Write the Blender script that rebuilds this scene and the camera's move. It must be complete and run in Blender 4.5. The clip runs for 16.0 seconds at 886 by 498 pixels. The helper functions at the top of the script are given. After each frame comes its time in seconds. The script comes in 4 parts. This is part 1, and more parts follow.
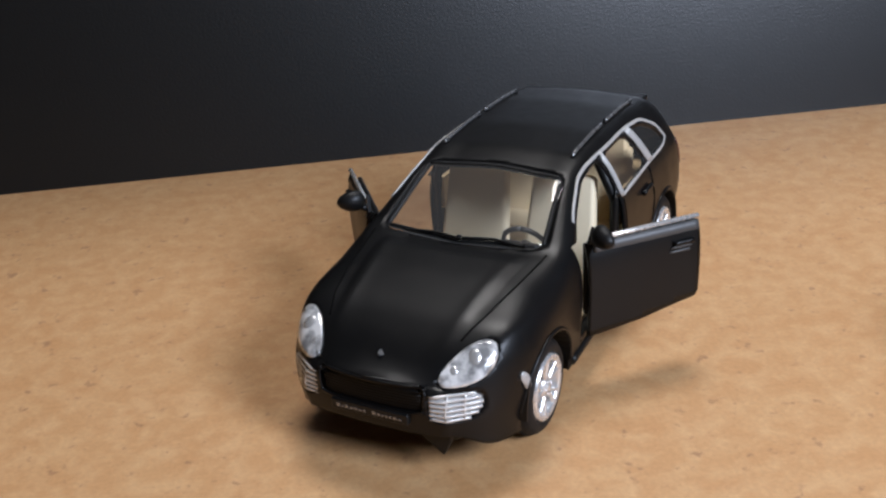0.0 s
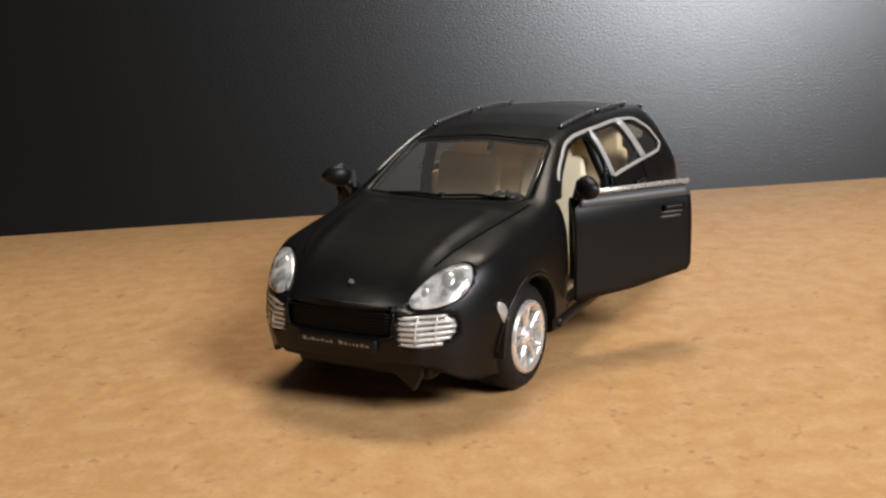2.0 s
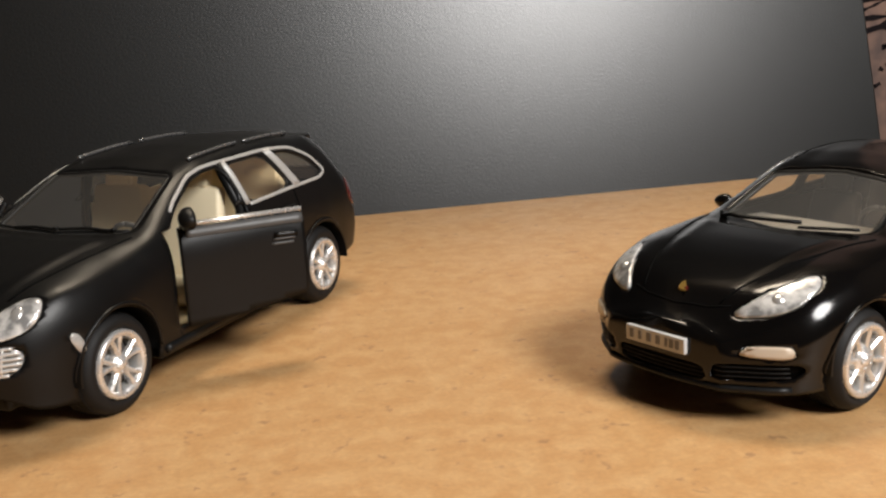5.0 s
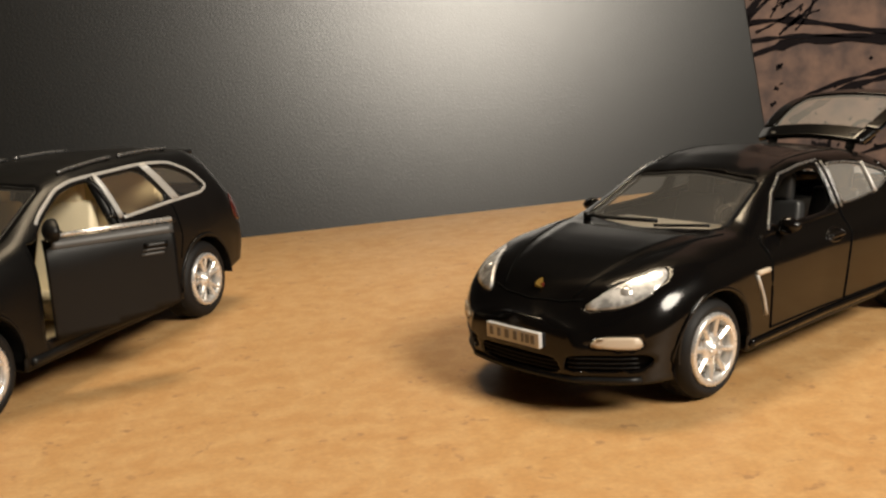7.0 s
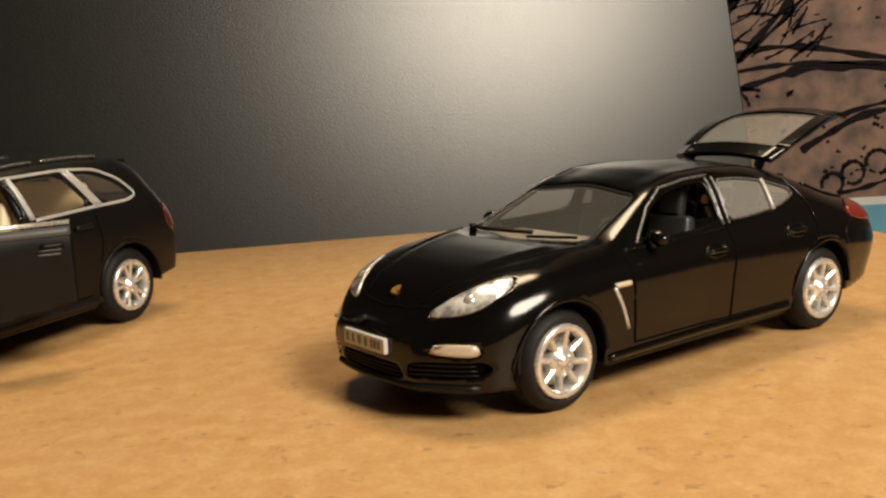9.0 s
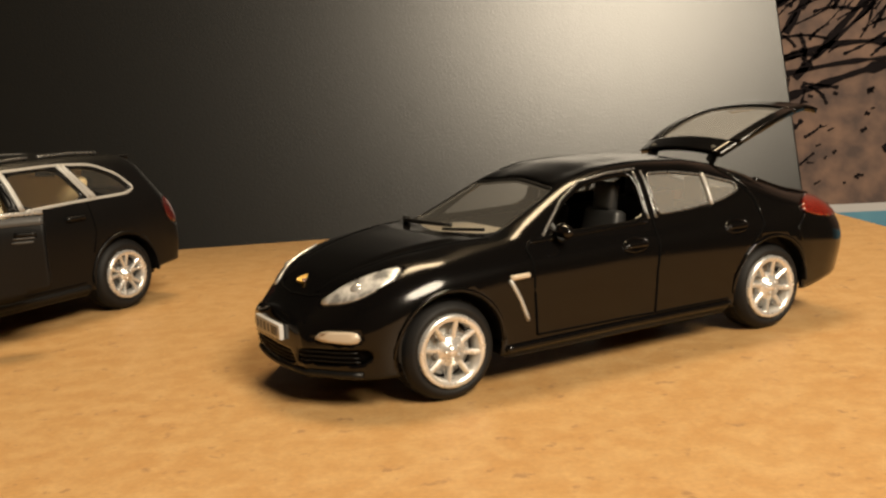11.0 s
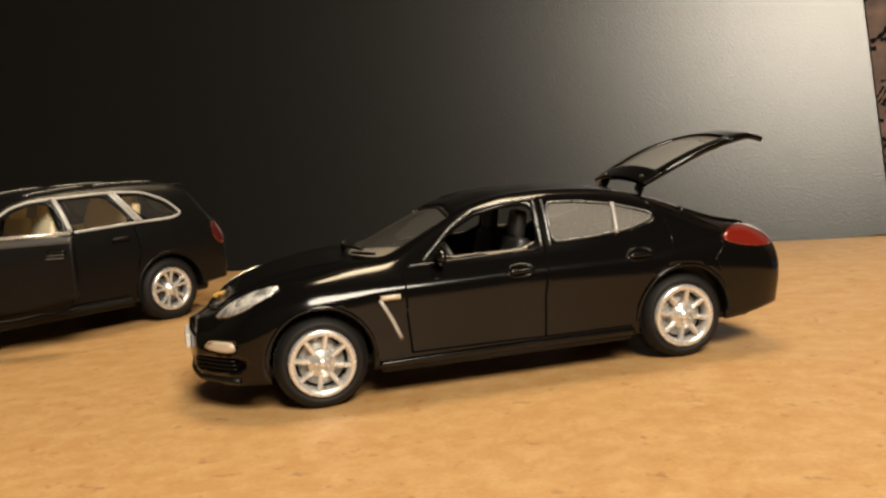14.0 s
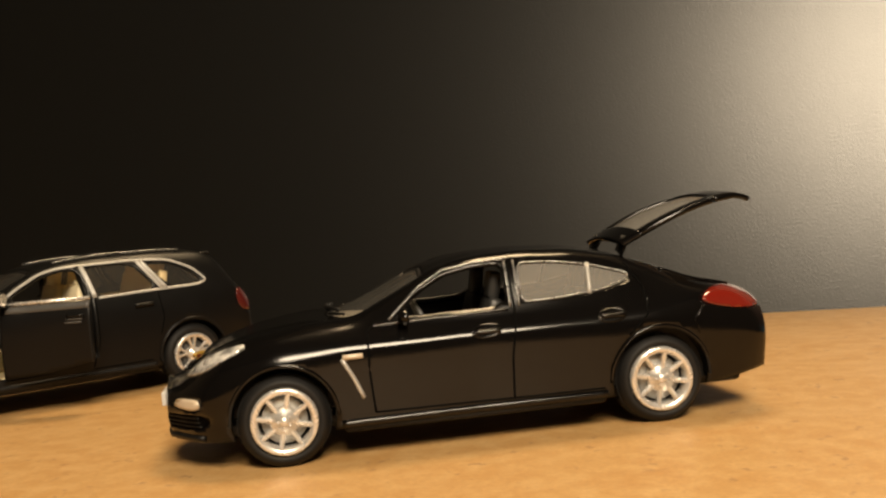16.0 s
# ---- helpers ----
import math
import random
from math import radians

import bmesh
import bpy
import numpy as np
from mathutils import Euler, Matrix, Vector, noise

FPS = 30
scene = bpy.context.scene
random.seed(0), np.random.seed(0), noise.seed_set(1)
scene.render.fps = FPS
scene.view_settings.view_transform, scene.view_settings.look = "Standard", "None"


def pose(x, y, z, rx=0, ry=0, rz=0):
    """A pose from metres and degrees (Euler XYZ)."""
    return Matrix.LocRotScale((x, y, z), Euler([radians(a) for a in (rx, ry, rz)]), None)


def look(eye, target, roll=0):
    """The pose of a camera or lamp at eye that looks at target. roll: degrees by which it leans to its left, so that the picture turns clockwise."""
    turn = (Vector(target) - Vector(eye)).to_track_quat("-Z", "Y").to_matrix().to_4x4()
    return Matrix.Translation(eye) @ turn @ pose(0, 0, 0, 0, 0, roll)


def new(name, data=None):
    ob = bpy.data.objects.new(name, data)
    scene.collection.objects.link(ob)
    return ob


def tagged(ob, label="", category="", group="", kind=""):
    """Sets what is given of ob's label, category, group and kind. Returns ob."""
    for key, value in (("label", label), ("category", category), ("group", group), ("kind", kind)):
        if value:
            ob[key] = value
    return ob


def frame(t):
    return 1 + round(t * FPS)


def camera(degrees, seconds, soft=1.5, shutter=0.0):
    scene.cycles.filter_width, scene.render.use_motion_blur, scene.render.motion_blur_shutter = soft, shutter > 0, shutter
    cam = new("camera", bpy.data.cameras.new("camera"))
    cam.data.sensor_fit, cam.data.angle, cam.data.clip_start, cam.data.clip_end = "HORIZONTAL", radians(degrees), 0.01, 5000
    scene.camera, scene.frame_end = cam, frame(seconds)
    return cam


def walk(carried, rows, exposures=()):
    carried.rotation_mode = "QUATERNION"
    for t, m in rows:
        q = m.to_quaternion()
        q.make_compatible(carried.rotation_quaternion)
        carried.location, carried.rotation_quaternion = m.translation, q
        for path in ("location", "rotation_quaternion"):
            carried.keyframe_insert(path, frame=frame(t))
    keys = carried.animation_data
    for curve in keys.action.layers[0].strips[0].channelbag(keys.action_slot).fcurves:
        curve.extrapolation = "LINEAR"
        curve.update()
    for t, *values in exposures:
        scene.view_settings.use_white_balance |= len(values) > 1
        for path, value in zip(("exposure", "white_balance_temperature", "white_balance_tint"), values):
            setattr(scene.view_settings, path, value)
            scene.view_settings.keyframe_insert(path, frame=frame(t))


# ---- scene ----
SOFT, OPEN_DOOR = 2.4, 41.0
cam = camera(47.09, 16.0, soft=SOFT)
PATH = [
    (0, (0.05471, 0.03433, 0.12280), (-0.0892, 1.8453, -0.7137), -3.73),
    (0.5, (0.05997, 0.03431, 0.10665), (-0.1191, 1.9018, -0.5863), -3.23),
    (1, (0.05567, 0.03209, 0.09213), (-0.1344, 1.9249, -0.5252), -2.50),
    (1.5, (0.05912, 0.02710, 0.08125), (-0.1440, 1.9512, -0.4252), -2.20),
    (2, (0.06234, 0.02466, 0.07346), (-0.1238, 1.9582, -0.4028), -2.72),
    (2.5, (0.07094, 0.02473, 0.07349), (-0.0806, 1.9570, -0.4200), -2.48),
    (3, (0.08558, 0.02999, 0.07635), (-0.0092, 1.9655, -0.4186), -2.43),
    (3.5, (0.09590, 0.02725, 0.07597), (0.0652, 1.9644, -0.4207), -2.42),
    (4, (0.10496, 0.02246, 0.07673), (0.0103, 1.9611, -0.4058), -2.95),
    (4.5, (0.11416, 0.02095, 0.07597), (0.1020, 1.9624, -0.4041), -2.91),
    (5, (0.12339, 0.01722, 0.07557), (0.1397, 1.9635, -0.3848), -3.13),
    (5.2, (0.12540, 0.01619, 0.07496), (0.1509, 1.9624, -0.3849), -3.10),
    (7.3, (0.14350, 0.01248, 0.06832), (0.2920, 1.9688, -0.3198), -3.70),
    (7.5, (0.14843, 0.01354, 0.06733), (0.2918, 1.9723, -0.3102), -3.62),
    (8, (0.15819, 0.01366, 0.06334), (0.2602, 1.9783, -0.2968), -3.60),
    (8.5, (0.16712, 0.01263, 0.06194), (0.2334, 1.9826, -0.2765), -2.97),
    (9, (0.17813, 0.00907, 0.06302), (0.1863, 1.9799, -0.2773), -3.01),
    (9.5, (0.18893, 0.00962, 0.06119), (0.1224, 1.9817, -0.2650), -3.14),
    (10, (0.19909, 0.01107, 0.05751), (0.1093, 1.9815, -0.2731), -3.37),
    (10.2, (0.20375, 0.01034, 0.05838), (0.1006, 1.9821, -0.2603), -3.30),
    (12.3, (0.25430, 0.00587, 0.05879), (-0.3116, 1.8976, -0.2591), -4.84),
    (12.5, (0.25733, 0.00561, 0.05887), (-0.3156, 1.8973, -0.2464), -4.81),
    (13, (0.27259, 0.00557, 0.05783), (-0.3251, 1.8897, -0.2473), -4.85),
    (13.5, (0.29054, 0.00668, 0.05964), (-0.3999, 1.8616, -0.2271), -5.83),
    (14, (0.30134, 0.01045, 0.05537), (-0.4452, 1.8510, -0.1794), -4.54),
    (14.5, (0.31663, 0.00914, 0.05577), (-0.4877, 1.8310, -0.1287), -5.02),
    (15, (0.32806, 0.01089, 0.04912), (-0.4835, 1.8352, -0.0652), -5.13),
    (15.5, (0.32832, 0.01483, 0.04636), (-0.5238, 1.8218, -0.0474), -4.79),
    (16, (0.32875, 0.02201, 0.04919), (-0.6024, 1.7909, -0.0167), -5.05),
]
walk(cam, [(t, look(eye, target, roll)) for t, eye, target, roll in PATH],
     [(0, 0.12, 5300, 13), (1, 0.2, 5500, 11), (2, 0.2, 6150, 11), (3.5, 0.12, 5950, 10), (5, 0.1, 6600, 11), (8, 0.0, 7900, 10), (9, 0.0, 8300, 10), (9.7, 0.0, 9200, 12),
      (12.4, 0.0, 8300, 9), (13.2, 0.0, 8000, 9), (15, -0.05, 9000, 11), (16, 0.0, 9900, 12)])

# ---- world, lamps, exposure ----
scene.view_settings.exposure = 0.0
world = bpy.data.worlds.new("room_dark")
world.use_nodes = True
world.node_tree.nodes["Background"].inputs[0].default_value = (1.0, 0.86, 0.7, 1)
world.node_tree.nodes["Background"].inputs[1].default_value = 0.02
scene.world = world


def lamp(name, eye, target, size, watts, colour):
    data = bpy.data.lights.new(name, "AREA")
    data.shape, data.size, data.energy, data.color = "DISK", size, watts, colour
    ob = new(name, data)
    ob.matrix_world = look(eye, target)
    return ob


lamp("desk_lamp_light", (0.59, -0.25, 0.525), (0.2, 0.33, 0.0), 0.32, 8.6, (1.0, 0.99, 0.97))
lamp("ceiling_lamp_light", (0.15, 0.88, 1.9), (0.15, 0.3, 0.0), 0.8, 34.0, (1.0, 0.86, 0.67))


# ---- materials ----
def material(name, colour, rough=0.5, metal=0.0, coat=0.0, scale=200.0, vary=0.12, bump=0.02, spec=0.5, colour2=None, detail=4.0, rough_vary=0.17, sharp=0.0):
    m = bpy.data.materials.new(name)
    m.use_nodes = True
    nt = m.node_tree
    b = nt.nodes["Principled BSDF"]
    tc = nt.nodes.new("ShaderNodeTexCoord")
    n1 = nt.nodes.new("ShaderNodeTexNoise")
    n1.inputs["Scale"].default_value, n1.inputs["Detail"].default_value = scale, detail
    n2 = nt.nodes.new("ShaderNodeTexNoise")
    n2.inputs["Scale"].default_value, n2.inputs["Detail"].default_value = scale * 9, 2.0
    for n in (n1, n2):
        nt.links.new(tc.outputs["Object"], n.inputs["Vector"])
    mix = nt.nodes.new("ShaderNodeMix")
    mix.data_type = "RGBA"
    c2 = colour2 or tuple(c * (1 - vary) for c in colour)
    mix.inputs["A"].default_value, mix.inputs["B"].default_value = (*colour, 1), (*c2, 1)
    if sharp:
        cut = nt.nodes.new("ShaderNodeMapRange")
        cut.inputs["From Min"].default_value, cut.inputs["From Max"].default_value = 0.5 - sharp, 0.5 + sharp
        nt.links.new(n1.outputs["Fac"], cut.inputs["Value"])
        nt.links.new(cut.outputs["Result"], mix.inputs["Factor"])
    else:
        nt.links.new(n1.outputs["Fac"], mix.inputs["Factor"])
    nt.links.new(mix.outputs["Result"], b.inputs["Base Color"])
    mr = nt.nodes.new("ShaderNodeMapRange")
    mr.inputs["To Min"].default_value, mr.inputs["To Max"].default_value = rough * (1 - rough_vary), min(1, rough * (1 + rough_vary))
    nt.links.new(n1.outputs["Fac"], mr.inputs["Value"])
    nt.links.new(mr.outputs["Result"], b.inputs["Roughness"])
    bp = nt.nodes.new("ShaderNodeBump")
    bp.inputs["Strength"].default_value, bp.inputs["Distance"].default_value = bump, 0.0004
    nt.links.new(n2.outputs["Fac"], bp.inputs["Height"])
    nt.links.new(bp.outputs["Normal"], b.inputs["Normal"])
    b.inputs["Metallic"].default_value = metal
    b.inputs["Specular IOR Level"].default_value = spec
    b.inputs["Coat Weight"].default_value = coat
    b.inputs["Coat Roughness"].default_value = 0.06
    return m


def glass_material(name, tint, alpha, rough=0.03):
    """A thin clear plastic pane: mostly see-through, with a clear reflection."""
    m = bpy.data.materials.new(name)
    m.use_nodes = True
    nt = m.node_tree
    out = nt.nodes["Material Output"]
    nt.nodes.remove(nt.nodes["Principled BSDF"])
    tr = nt.nodes.new("ShaderNodeBsdfTransparent")
    tr.inputs[0].default_value = (*tint, 1)
    gl = nt.nodes.new("ShaderNodeBsdfGlossy")
    gl.inputs["Roughness"].default_value = rough
    # gloss rises towards grazing views, alike on both faces of the thin pane
    lw = nt.nodes.new("ShaderNodeLayerWeight")
    lw.inputs["Blend"].default_value = 0.5
    pw = nt.nodes.new("ShaderNodeMath")
    pw.operation = "POWER"
    pw.inputs[1].default_value = 4.0
    nt.links.new(lw.outputs["Facing"], pw.inputs[0])
    fr = nt.nodes.new("ShaderNodeMath")
    fr.operation = "MULTIPLY_ADD"
    fr.inputs[1].default_value, fr.inputs[2].default_value = 0.7, 0.05
    nt.links.new(pw.outputs[0], fr.inputs[0])
    # an even pale grey share over the whole pane, set by alpha
    df = nt.nodes.new("ShaderNodeBsdfDiffuse")
    df.inputs[0].default_value = (0.5, 0.48, 0.45, 1)
    m1 = nt.nodes.new("ShaderNodeMixShader")
    m1.inputs[0].default_value = alpha
    m2 = nt.nodes.new("ShaderNodeMixShader")
    nt.links.new(tr.outputs[0], m1.inputs[1])
    nt.links.new(df.outputs[0], m1.inputs[2])
    nt.links.new(fr.outputs[0], m2.inputs[0])
    nt.links.new(m1.outputs[0], m2.inputs[1])
    nt.links.new(gl.outputs[0], m2.inputs[2])
    nt.links.new(m2.outputs[0], out.inputs["Surface"])
    return m


def table_material():
    m = material("tan_laminate", (0.52, 0.310, 0.138), rough=0.46, scale=62, bump=0.06, colour2=(0.44, 0.222, 0.080), detail=8)
    nt = m.node_tree
    b = nt.nodes["Principled BSDF"]
    old = b.inputs["Base Color"].links[0].from_socket
    tc = nt.nodes["Texture Coordinate"]
    # cloudy pale patches
    n = nt.nodes.new("ShaderNodeTexNoise")
    n.inputs["Scale"].default_value, n.inputs["Detail"].default_value, n.inputs["Distortion"].default_value = 190, 10, 0.3
    nt.links.new(tc.outputs["Object"], n.inputs["Vector"])
    r = nt.nodes.new("ShaderNodeValToRGB")
    r.color_ramp.elements[0].position, r.color_ramp.elements[1].position = 0.40, 0.68
    r.color_ramp.elements[1].color = (0.6, 0.6, 0.6, 1)
    nt.links.new(n.outputs["Fac"], r.inputs[0])
    mix = nt.nodes.new("ShaderNodeMix")
    mix.data_type = "RGBA"
    mix.inputs["B"].default_value = (0.585, 0.370, 0.178, 1)
    nt.links.new(r.outputs[0], mix.inputs["Factor"])
    nt.links.new(old, mix.inputs["A"])
    # small dark flecks, sparse and uneven
    n3 = nt.nodes.new("ShaderNodeTexNoise")
    n3.inputs["Scale"].default_value, n3.inputs["Detail"].default_value = 420, 4
    nt.links.new(tc.outputs["Object"], n3.inputs["Vector"])
    n4 = nt.nodes.new("ShaderNodeTexNoise")
    n4.inputs["Scale"].default_value, n4.inputs["Detail"].default_value = 150, 4
    nt.links.new(tc.outputs["Object"], n4.inputs["Vector"])
    ad = nt.nodes.new("ShaderNodeMath")
    ad.operation = "MULTIPLY"
    nt.links.new(n3.outputs["Fac"], ad.inputs[0])
    nt.links.new(n4.outputs["Fac"], ad.inputs[1])
    r2 = nt.nodes.new("ShaderNodeValToRGB")
    r2.color_ramp.elements[0].position, r2.color_ramp.elements[1].position = 0.345, 0.42
    r2.color_ramp.elements[1].color = (0.8, 0.8, 0.8, 1)
    nt.links.new(ad.outputs[0], r2.inputs[0])
    mix2 = nt.nodes.new("ShaderNodeMix")
    mix2.data_type = "RGBA"
    mix2.inputs["B"].default_value = (0.31, 0.165, 0.078, 1)
    nt.links.new(r2.outputs[0], mix2.inputs["Factor"])
    nt.links.new(mix.outputs["Result"], mix2.inputs["A"])
    # fine pale and dark grain
    n5 = nt.nodes.new("ShaderNodeTexNoise")
    n5.inputs["Scale"].default_value, n5.inputs["Detail"].default_value, n5.inputs["Roughness"].default_value = 900, 3, 0.7
    nt.links.new(tc.outputs["Object"], n5.inputs["Vector"])
    hs = nt.nodes.new("ShaderNodeHueSaturation")
    mr = nt.nodes.new("ShaderNodeMapRange")
    mr.inputs["From Min"].default_value, mr.inputs["From Max"].default_value = 0.3, 0.7
    mr.inputs["To Min"].default_value, mr.inputs["To Max"].default_value = 0.90, 1.08
    nt.links.new(n5.outputs["Fac"], mr.inputs["Value"])
    nt.links.new(mr.outputs["Result"], hs.inputs["Value"])
    nt.links.new(mix2.outputs["Result"], hs.inputs["Color"])
    nt.links.new(hs.outputs["Color"], b.inputs["Base Color"])
    return m


TABLE = table_material()
BOARD = material("black_board_lacquer", (0.005, 0.0055, 0.0055), rough=0.325, scale=130, vary=0.3, bump=0.15, spec=0.68, rough_vary=0.03)
SATIN = material("satin_black_paint", (0.0036, 0.0036, 0.0038), rough=0.36, scale=300, bump=0.03, spec=0.27)
GLOSS = material("gloss_black_paint", (0.003, 0.0027, 0.0027), rough=0.14, scale=120, bump=0.008, spec=0.31, coat=0.12)
PLASTIC = material("black_plastic", (0.005, 0.005, 0.005), rough=0.45, scale=400, bump=0.05, spec=0.28)
RUBBER = material("tyre_rubber", (0.007, 0.0066, 0.0066), rough=0.62, scale=500, bump=0.12, spec=0.3)
CHROME = material("chrome_plating", (0.80, 0.79, 0.77), rough=0.27, metal=0.7, scale=300, vary=0.1, bump=0.03)
SILVER = material("silver_paint", (0.74, 0.73, 0.71), rough=0.32, metal=0.45, scale=300, vary=0.12, bump=0.04)
DARKCHROME = material("worn_silver_trim", (0.56, 0.55, 0.53), rough=0.34, metal=0.3, scale=700, vary=0.4, bump=0.1)
TRIM_SILVER = material("dull_silver_window_trim", (0.50, 0.49, 0.47), rough=0.42, metal=0.25, scale=500, vary=0.25, bump=0.08)
CREAM = material("cream_plastic", (0.88, 0.76, 0.53), rough=0.45, scale=200, bump=0.05)
GREY = material("grey_plastic", (0.07, 0.069, 0.068), rough=0.45, scale=300, bump=0.05)
LAMPGLASS = material("clear_lamp_lens", (0.92, 0.91, 0.89), rough=0.16, metal=0.35, scale=330, colour2=(0.28, 0.28, 0.28), bump=0.12, sharp=0.12, coat=0.8)
RAIL = material("dark_silver_trim", (0.32, 0.32, 0.32), rough=0.28, metal=0.7, scale=900, vary=0.6, bump=0.15)
BARGREY = material("plate_lettering_grey", (0.16, 0.16, 0.165), rough=0.5, scale=500)
RED = material("red_lamp_lens", (0.17, 0.012, 0.008), rough=0.12, scale=300, coat=1.0, bump=0.05)
DARKRED = material("dark_red_lamp_lens", (0.08, 0.008, 0.007), rough=0.2, scale=300, coat=0.6, bump=0.05)
PEACH = material("peach_lamp_lens", (0.55, 0.46, 0.36), rough=0.25, scale=300, bump=0.04)
GOLD = material("gold_badge", (0.36, 0.22, 0.05), rough=0.3, metal=0.6, scale=900, vary=0.5, bump=0.1)
PLATE = material("grey_white_plate", (0.55, 0.55, 0.55), rough=0.35, scale=500, bump=0.03)
PANE = glass_material("clear_window_plastic", (0.86, 0.85, 0.82), 0.30)
PALE = material("pale_grey_plastic", (0.42, 0.39, 0.34), rough=0.5, scale=200, bump=0.05)
DARKIN = material("dark_grey_plastic", (0.03, 0.03, 0.03), rough=0.4, scale=300, bump=0.05)
SMOKE = glass_material("smoked_window_plastic", (0.98, 0.92, 0.82), 0.05)
HAZE = glass_material("hazy_screen_plastic", (0.97, 0.96, 0.94), 0.06)
HAZIER = glass_material("paler_screen_plastic", (0.92, 0.90, 0.86), 0.10)
GROOVE = material("dark_seam", (0.002, 0.002, 0.002), rough=0.8, scale=300, spec=0.05)
WALL = material("brown_wall_paint", (0.16, 0.13, 0.10), rough=0.8, scale=12, bump=0.1)
FLOOR = material("brown_floor", (0.10, 0.065, 0.04), rough=0.6, scale=8, bump=0.1)
SAND = material("printed_sand", (0.25, 0.145, 0.105), rough=0.7, scale=70, colour2=(0.10, 0.066, 0.058), bump=0.05, detail=12, sharp=0.15)
INK = material("printed_black", (0.012, 0.009, 0.010), rough=0.85, scale=90, bump=0.05, spec=0.1)
BLUE = material("printed_blue", (0.05, 0.20, 0.36), rough=0.45, scale=35, colour2=(0.16, 0.42, 0.50), bump=0.03, detail=8)
WHITE = material("printed_white", (0.62, 0.60, 0.60), rough=0.5, scale=40)


from mathutils.bvhtree import BVHTree

# ---- mesh helpers ----
def mesh_object(name, verts, faces, mat, smooth=True):
    me = bpy.data.meshes.new(name)
    me.from_pydata([tuple(v) for v in verts], [], [tuple(q) for q in faces])
    me.materials.append(mat)
    me.polygons.foreach_set("use_smooth", [smooth] * len(me.polygons))
    me.update()
    return new(name, me)


def part(name, bm, mat, parent, label=""):
    me = bpy.data.meshes.new(name)
    bm.to_mesh(me)
    bm.free()
    me.materials.append(mat)
    ob = new(name, me)
    ob.parent = parent
    return tagged(ob, label)


def smooth_all(bm):
    for q in bm.faces:
        q.smooth = True
    return bm


def box(x0, x1, y0, y1, z0, z1, bevel=0.0, segs=2):
    bm = bmesh.new()
    bmesh.ops.create_cube(bm, size=1)
    for v in bm.verts:
        v.co = Vector(((x0 + x1) / 2 + v.co.x * (x1 - x0), (y0 + y1) / 2 + v.co.y * (y1 - y0), (z0 + z1) / 2 + v.co.z * (z1 - z0)))
    if bevel:
        bmesh.ops.bevel(bm, geom=bm.edges[:], offset=bevel, segments=segs, affect="EDGES", profile=0.5)
        bm.normal_update()
        for q in bm.faces:
            q.smooth = max(abs(c) for c in q.normal) < 0.999 or bevel > 0.0009 and max(x1 - x0, y1 - y0, z1 - z0) < 0.04
    return bm


def tube(points, radius, sides=8, flat=1.0):
    """A round rod along a line of points; flat squeezes it sideways."""
    bm = bmesh.new()
    pts = [Vector(p) for p in points]
    rings = []
    for i, p in enumerate(pts):
        d = (pts[min(i + 1, len(pts) - 1)] - pts[max(i - 1, 0)]).normalized()
        a = d.cross(Vector((0, 0, 1)))
        if a.length < 0.05:
            a = d.cross(Vector((0, 1, 0)))
        a.normalize()
        b = d.cross(a)
        rings.append([bm.verts.new(p + radius * (flat * math.cos(u) * a + math.sin(u) * b)) for u in [2 * math.pi * k / sides for k in range(sides)]])
    for r, s in zip(rings, rings[1:]):
        for k in range(sides):
            bm.faces.new((r[k], r[(k + 1) % sides], s[(k + 1) % sides], s[k]))
    bm.faces.new(rings[0][::-1])
    bm.faces.new(rings[-1])
    bmesh.ops.recalc_face_normals(bm, faces=bm.faces[:])
    return smooth_all(bm)


def lathe(profile, sides=40):
    """A body turned round the y axis from (radius, y) pairs."""
    bm = bmesh.new()
    rings = [[bm.verts.new((r * math.cos(2 * math.pi * k / sides), y, r * math.sin(2 * math.pi * k / sides))) for k in range(sides)] for r, y in profile]
    for r, s in zip(rings, rings[1:]):
        for k in range(sides):
            bm.faces.new((r[k], r[(k + 1) % sides], s[(k + 1) % sides], s[k]))
    bmesh.ops.remove_doubles(bm, verts=bm.verts[:], dist=1e-7)
    bmesh.ops.recalc_face_normals(bm, faces=bm.faces[:])
    return smooth_all(bm)


def prism(outline, depth, axis="z", at=0.0, bevel=0.0):
    """A flat outline (pairs) given depth along an axis."""
    bm = bmesh.new()
    put = {"z": lambda a, b: (a, b, at), "y": lambda a, b: (a, at, b), "x": lambda a, b: (at, a, b)}[axis]
    face = bm.faces.new([bm.verts.new(put(a, b)) for a, b in outline])
    step = {"z": Vector((0, 0, depth)), "y": Vector((0, depth, 0)), "x": Vector((depth, 0, 0))}[axis]
    res = bmesh.ops.extrude_face_region(bm, geom=[face])
    bmesh.ops.translate(bm, verts=[v for v in res["geom"] if isinstance(v, bmesh.types.BMVert)], vec=step)
    bmesh.ops.recalc_face_normals(bm, faces=bm.faces[:])
    if bevel:
        bmesh.ops.bevel(bm, geom=bm.edges[:], offset=bevel, segments=2, affect="EDGES", profile=0.5)
    return bm


def rounded(points, times=2, keep=0.22):
    """Corner-cut smoothing of a closed outline."""
    p = np.array(points, float)
    for _ in range(times):
        q = np.roll(p, -1, axis=0)
        p = np.stack([p * (1 - keep) + q * keep, p * keep + q * (1 - keep)], axis=1).reshape(-1, 2)
    return p


